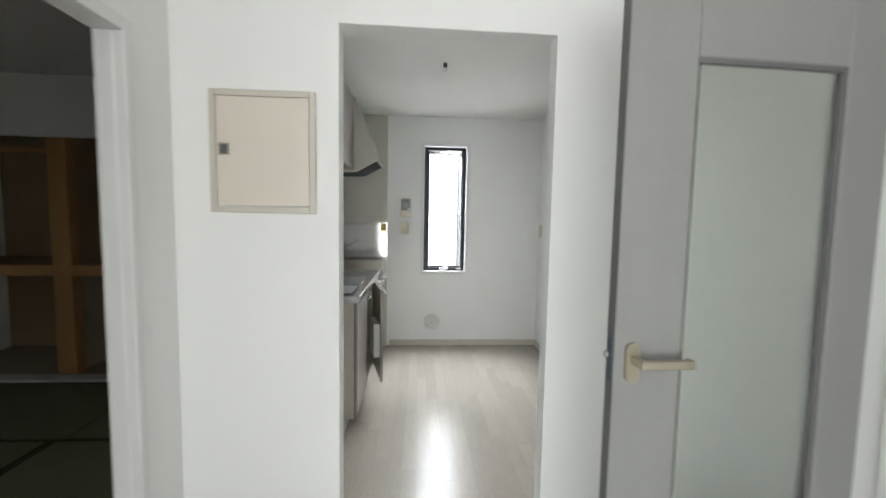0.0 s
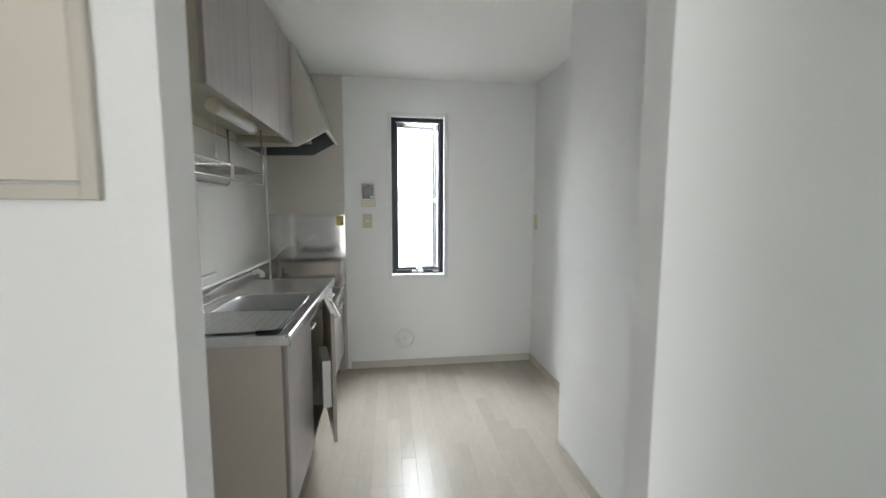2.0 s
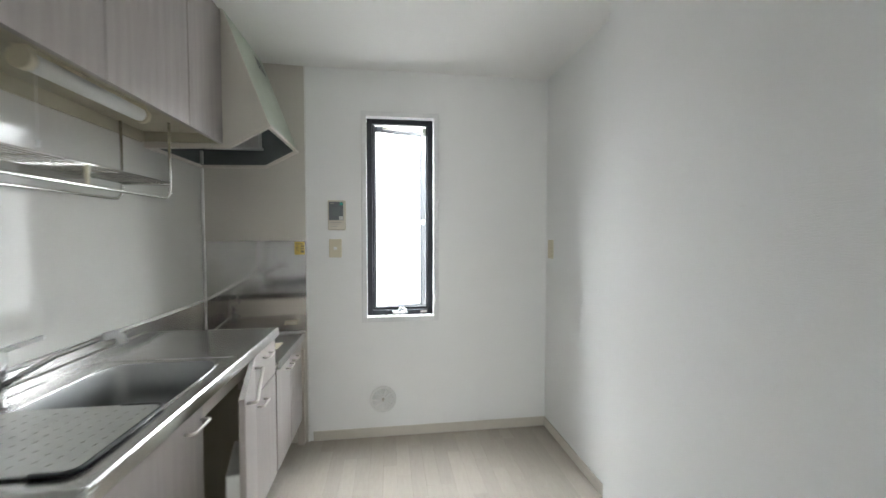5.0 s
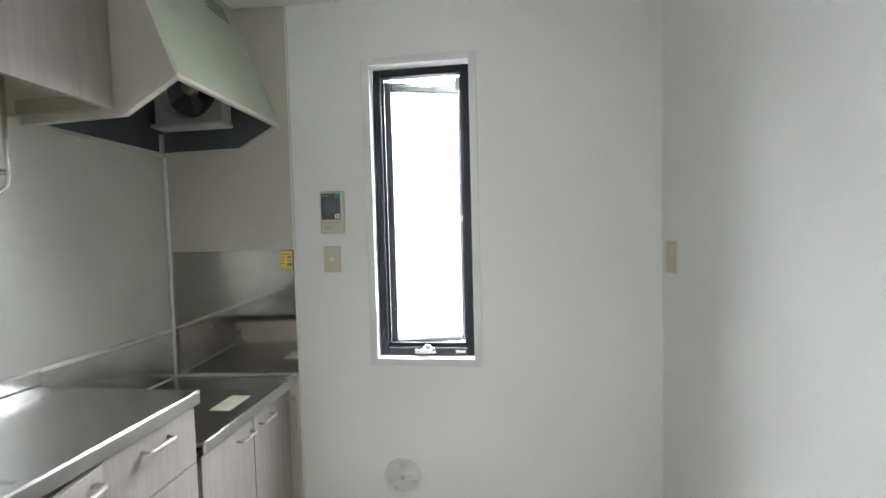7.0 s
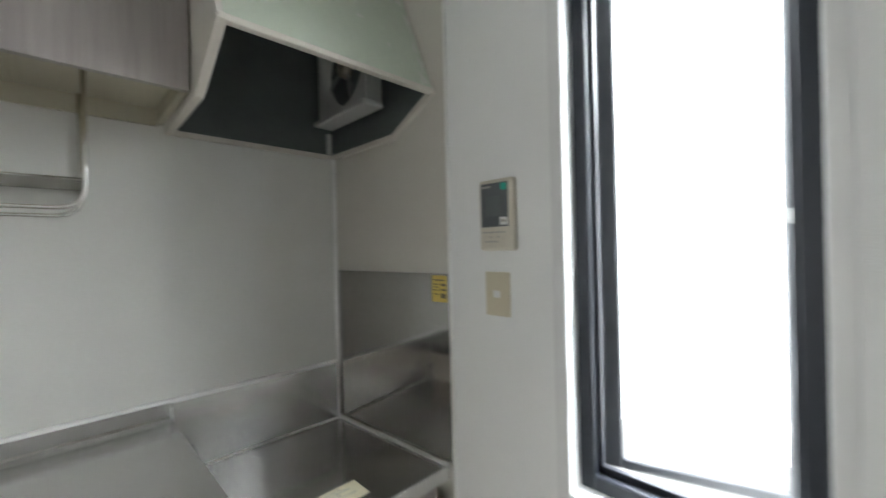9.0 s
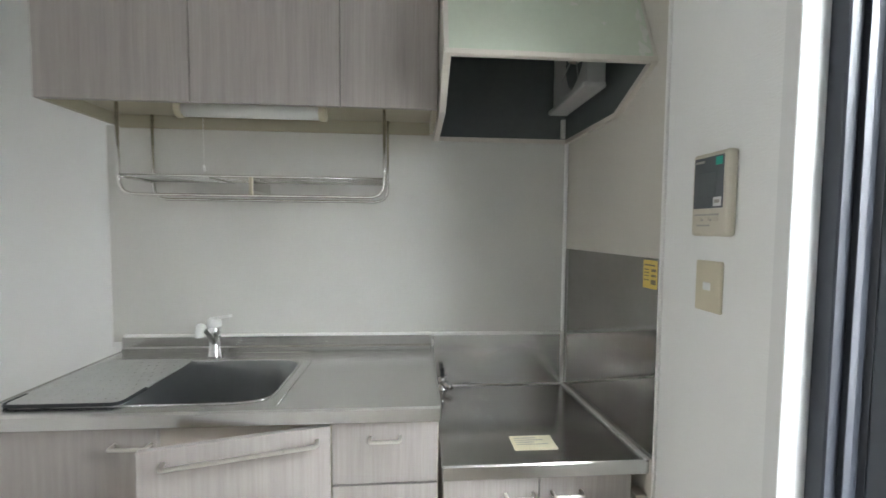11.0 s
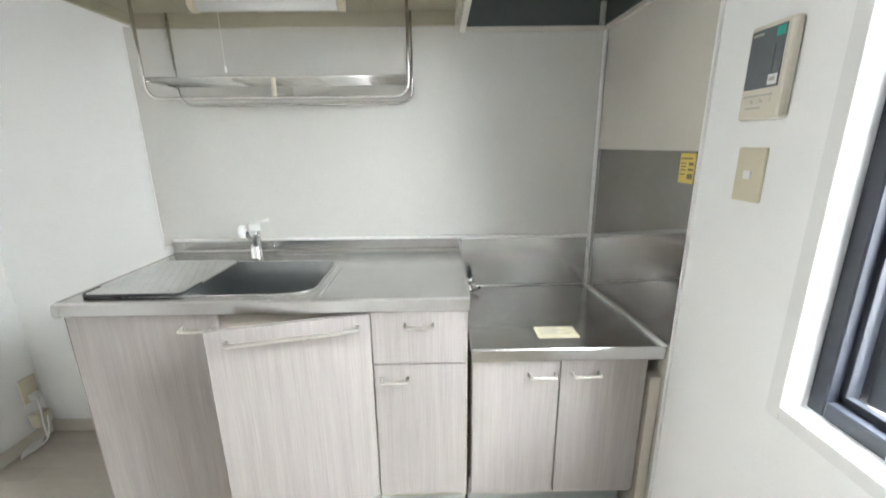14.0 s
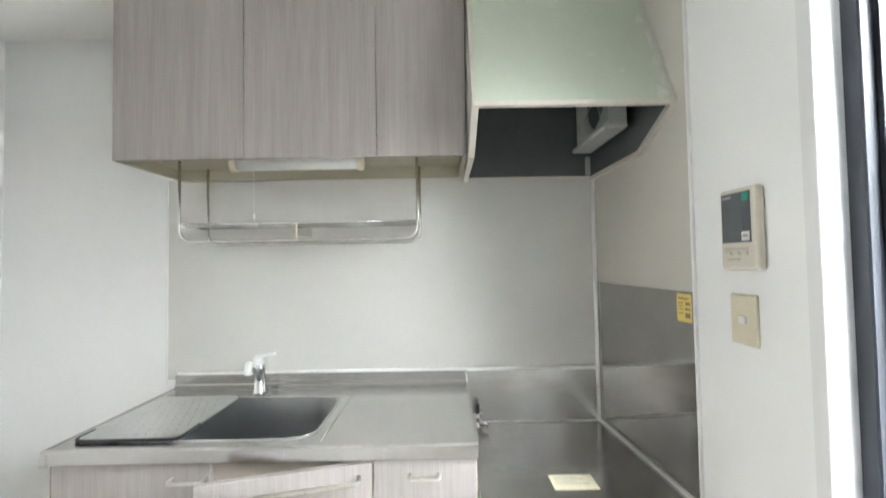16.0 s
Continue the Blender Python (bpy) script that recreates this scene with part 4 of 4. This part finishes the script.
def build_hatch():
    x0, x1, z0, z1, w, y = -0.064, 0.291, 1.333, 1.748, 0.021, Y_HALL
    h = thing("wall_hatch", ((x0 + x1) / 2, y, z0), "square cream access hatch in a grey frame on the wall", "hatch")
    part("frame", boxes(((x0, y - 0.012, z0), (x0 + w, y, z1)), ((x1 - w, y - 0.012, z0), (x1, y, z1)), ((x0 + w, y - 0.012, z1 - w), (x1 - w, y, z1)), ((x0 + w, y - 0.012, z0), (x1 - w, y, z0 + w)), bevel=0.002), TRIM, h, "pale grey frame")
    d = part("door", box((x0 + w + 0.002, y - 0.009, z0 + w + 0.004), (x1 - w - 0.0015, y - 0.001, z1 - w - 0.0015), 0.001), HATCH, h, "cream hatch door")
    cx, cz = x0 + w + 0.026, 1.548
    part("latch", boxes(((cx - 0.018, y - 0.0115, cz - 0.021), (cx - 0.012, y - 0.008, cz + 0.021)), ((cx + 0.012, y - 0.0115, cz - 0.021), (cx + 0.018, y - 0.008, cz + 0.021)), ((cx - 0.012, y - 0.0115, cz + 0.015), (cx + 0.012, y - 0.008, cz + 0.021)), ((cx - 0.012, y - 0.0115, cz - 0.021), (cx + 0.012, y - 0.008, cz - 0.015)), bevel=0.0008), NICKEL, d, "nickel latch ring")
    part("latch_cup", box((cx - 0.012, y - 0.0098, cz - 0.015), (cx + 0.012, y - 0.0085, cz + 0.015)), DOOR_EDGE, d, "grey latch recess")


build_hatch()


def build_hall_door():
    # local x runs from the hinge to the latch, the face looks towards -y
    hinge = Vector((1.850, 1.782, 0.0))
    latch = Vector((1.133, 1.745, 0.0))
    ang = math.degrees(math.atan2(latch.y - hinge.y, latch.x - hinge.x))
    L, T, top = (latch - hinge).length, 0.034, 1.985
    m = Matrix.Translation(hinge) @ pose(0, 0, 0, 0, 0, ang)
    door = thing("glazed_door", hinge, "silver-grey woodgrain door with frosted glass, standing open", "door")
    s1, s2 = 0.128, 0.178

    def leaf(name, a, b, material, parent, label="", bevel=0.002):
        return part(name, moved(box(a, b, bevel), m), material, parent, label)

    leaf("hinge_stile", (0, 0, 0.008), (s1, T, top), DOOR, door)
    st = leaf("latch_stile", (L - s2, 0, 0.008), (L - 0.0012, T, top), DOOR, door)
    leaf("latch_edge", (L - 0.0012, 0.001, 0.008), (L, T - 0.001, top), DOOR_EDGE, door, "dark door edge", 0.0)
    leaf("top_rail", (s1 + 0.001, 0, 1.722), (L - s2 - 0.001, T, top), DOOR, door)
    leaf("bottom_rail", (s1 + 0.001, 0, 0.008), (L - s2 - 0.001, T, 0.22), DOOR, door)
    # beads coloured dark for the shadow line round the recessed glass
    for a, b in (((s1 + 0.001, T - 0.012, 1.708), (L - s2 - 0.001, T - 0.001, 1.722)), ((s1 + 0.001, 0.003, 0.22), (s1 + 0.014, T - 0.003, 1.708)), ((L - s2 - 0.009, 0.003, 0.22), (L - s2 - 0.001, T - 0.003, 1.714))):
        leaf("glazing_bead", a, b, DOOR_EDGE, door, "glazing bead with the shadow line put into its dark colour", 0.001)
    leaf("glass", (s1 + 0.009, 0.014, 0.22), (L - s2 - 0.009, 0.019, 1.714), FROST, door, "frosted glass pane", 0.0)
    hz, hx = 0.977, L - 0.047
    y = T
    outline = [(0.0185 * math.cos(t) + 0, (0.0185 * math.sin(t)) + (0.032 if math.sin(t) > 0 else -0.032)) for t in [2 * math.pi * k / 24 + 0.01 for k in range(24)]]
    part("rose", moved(prism([(hx + u, hz + v) for u, v in outline], "y", y, y + 0.010), m), CHAMPAGNE, st, "champagne satin rose")
    part("lever", moved(boxes(((hx - 0.011, y + 0.010, hz - 0.001), (hx + 0.009, y + 0.046, hz + 0.019)), ((hx - 0.128, y + 0.046, hz - 0.001), (hx + 0.009, y + 0.060, hz + 0.021)), ((hx - 0.128, y + 0.034, hz), (hx - 0.116, y + 0.046, hz + 0.020)), bevel=0.003), m), CHAMPAGNE, st, "champagne satin flat lever")
    leaf("strike_face", (L, 0.006, 0.925), (L + 0.0015, T - 0.006, 1.035), LATCH_FACE, door, "dark steel latch face", 0.0)
    leaf("latch_bolt", (L + 0.0015, 0.011, 0.985), (L + 0.014, T - 0.013, 1.002), CHROME, door, "chrome latch bolt", 0.002)


build_hall_door()


def casing(name, pairs, label):
    structure(name, boxes(*pairs, bevel=0.003), WHITE_TRIM, label, "door frame")


casing("door_casing", [((1.955, DOORWAY[0] - 0.03, 0), (2.10, DOORWAY[0] + 0.02, DOORWAY[2] + 0.03)), ((1.955, DOORWAY[1] - 0.0, 0), (2.10, DOORWAY[1] + 0.035, DOORWAY[2] + 0.03)), ((1.955, DOORWAY[0] + 0.02, DOORWAY[2] - 0.02), (2.10, DOORWAY[1], DOORWAY[2] + 0.03))], "white wooden casing of the hall doorway")
casing("tatami_door_casing", [((-0.262, TAT_DOOR[1] - 0.014, 0), (-0.176, TAT_DOOR[1] + 0.024, TAT_DOOR[2] + 0.02)), ((-0.262, TAT_DOOR[0] - 0.024, 0), (-0.176, TAT_DOOR[0] + 0.014, TAT_DOOR[2] + 0.02)), ((-0.262, TAT_DOOR[0] + 0.014, TAT_DOOR[2] - 0.02), (-0.176, TAT_DOOR[1] - 0.014, TAT_DOOR[2] + 0.02))], "white wooden casing of the tatami room doorway")
casing("sliding_track", [((-0.245, TAT_DOOR[1] - 0.017, 0), (-0.205, TAT_DOOR[1] - 0.0135, TAT_DOOR[2] - 0.02))], "white sliding door jamb strip")

# ---- tatami room ----
structure("wall_tatami_west", box((TAT_X0 - 0.1, TAT_Y0, 0), (TAT_X0, 4.9, H)), WALLPAPER, "white papered tatami room wall", "wall")
structure("wall_tatami_south", box((TAT_X0 - 0.1, TAT_Y0 - 0.1, 0), (-0.255, TAT_Y0, H)), WALLPAPER, "white papered tatami room end wall", "wall")
structure("wall_closet_back", box((TAT_X0 - 0.1, 4.80, 0), (-0.37, 4.90, H)), PLY, "plywood back of the closet", "wall")
structure("wall_closet_head", box((TAT_X0, TAT_Y, 1.895), (-0.37, TAT_Y + 0.05, H)), WALLPAPER, "white papered wall above the closet", "wall")
structure("wall_tatami_east", box((-0.38, Y_S - 0.06, 0), (-0.371, 4.80, H)), WALLPAPER, "white papered tatami room wall", "wall")
structure("tatami_subfloor", box((TAT_X0, TAT_Y0, -0.12), (-0.27, 4.80, -0.035)), JOINT, "dark floor under the mats", "floor")


def tatami(x0, y0, x1, y1, along_x):
    mt = thing("tatami_mat", ((x0 + x1) / 2, (y0 + y1) / 2, -0.035), "green rush tatami mat with dark green cloth borders", "tatami mat", "tatami mats of the room")
    part("rush", box((x0 + 0.002, y0 + 0.002, -0.035), (x1 - 0.002, y1 - 0.002, 0.0), 0.003), TATAMI, mt)
    e = 0.028
    if along_x:
        rows = (((x0 + 0.002, y0 + 0.002), (x1 - 0.002, y0 + e)), ((x0 + 0.002, y1 - e), (x1 - 0.002, y1 - 0.002)))
    else:
        rows = (((x0 + 0.002, y0 + 0.002), (x0 + e, y1 - 0.002)), ((x1 - e, y0 + 0.002), (x1 - 0.002, y1 - 0.002)))
    for a, b in rows:
        part("cloth_border", box((*a, 0.0), (*b, 0.003), 0.001), TATAMI_EDGE, mt, "dark green cloth border")


tatami(-1.40, 3.10, -0.385, TAT_Y - 0.06, True)
tatami(-3.28, 3.10, -1.40, TAT_Y - 0.06, True)
tatami(-1.45, 1.25, -0.39, 3.10, False)
tatami(-2.35, 1.25, -1.45, 3.10, False)
tatami(-3.28, 1.25, -2.35, 3.10, False)
structure("closet_sill", box((TAT_X0, TAT_Y - 0.06, -0.035), (-0.38, TAT_Y + 0.06, 0.022), 0.002), WHITE_TRIM, "pale wooden closet sill", "trim")


def build_closet():
    cl = thing("closet_shelving", (-2.1, 4.4, 0.02), "orange pine closet posts with a plywood middle shelf", "closet")
    part("post", box((-2.225, TAT_Y + 0.05, 0.022), (-2.085, TAT_Y + 0.145, 1.90), 0.003), WOOD, cl)
    part("shelf_rail", box((TAT_X0, TAT_Y + 0.06, 0.82), (-2.225, TAT_Y + 0.10, 0.905), 0.003), WOOD, cl)
    part("shelf_rail", box((-2.085, TAT_Y + 0.06, 0.82), (-0.385, TAT_Y + 0.10, 0.905), 0.003), WOOD, cl)
    part("shelf_board", box((TAT_X0, TAT_Y + 0.145, 0.885), (-0.385, 4.80, 0.897)), PLY, cl, "plywood shelf")
    part("floor_board", box((TAT_X0, TAT_Y + 0.06, -0.03), (-0.385, 4.80, 0.012)), PLY_PALE, cl, "pale closet floor board")
    part("divider", box((-2.16, TAT_Y + 0.145, 0.897), (-2.145, 4.80, 2.3)), PLY, cl)
    part("divider", box((-2.16, TAT_Y + 0.145, 0.012), (-2.145, 4.80, 0.885)), PLY_PALE, cl)
    part("upper_rail", box((TAT_X0, TAT_Y + 0.5, 1.84), (-2.16, TAT_Y + 0.54, 1.88), 0.003), WOOD, cl)


build_closet()
rose = thing("ceiling_rose", (-1.75, 3.0, H), "round grey ceiling light socket", "ceiling socket")
part("base", lathe([(0.0, 0.0), (0.045, 0.0), (0.045, -0.012), (0.03, -0.022), (0.0, -0.024)], Matrix.Translation((-1.75, 3.05, H)), 20), GREY_PLASTIC, rose)

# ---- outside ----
# added glowing sheet in place of the bright outdoors
structure("backdrop", box((-14, 14.0, -3.0), (16, 14.1, 9.0)), GLARE, "plain glowing backdrop standing in for the bright outside", "backdrop")
structure("ground", box((-400, -400, -3.2), (400, 400, -3.0)), GROUND, "pale concrete ground outside the building", "ground")

# ---- floor boards ----


def lay_boards():
    w, length = 0.0757, 0.606
    bm = bmesh.new()
    me = bpy.data.meshes.new("floor_board")
    c, g = 0.0003, 0.0001
    rings = []
    for inset, z in ((g, -0.012), (g, -c), (g + c, 0.0)):
        rings.append([bm.verts.new(p) for p in ((inset, inset, z), (w - inset, inset, z), (w - inset, length - inset, z), (inset, length - inset, z))])
    for a, b in zip(rings, rings[1:]):
        for i in range(4):
            j = (i + 1) % 4
            bm.faces.new((a[i], a[j], b[j], b[i]))
    bm.faces.new(rings[-1])
    bm.to_mesh(me)
    bm.free()
    me.materials.append(FLOOR)
    shift = (0.0, 0.303, 0.101, 0.404, 0.202, 0.505)
    for i in range(31):
        x = X_W - 0.006 + i * w
        y = 0.26 + shift[(i * 5 + i // 6) % 6]
        while y < Y_N:
            ob = new("plank", me)
            ob.parent = floor
            ob.location = (x, y, 0)
            y += length


lay_boards()
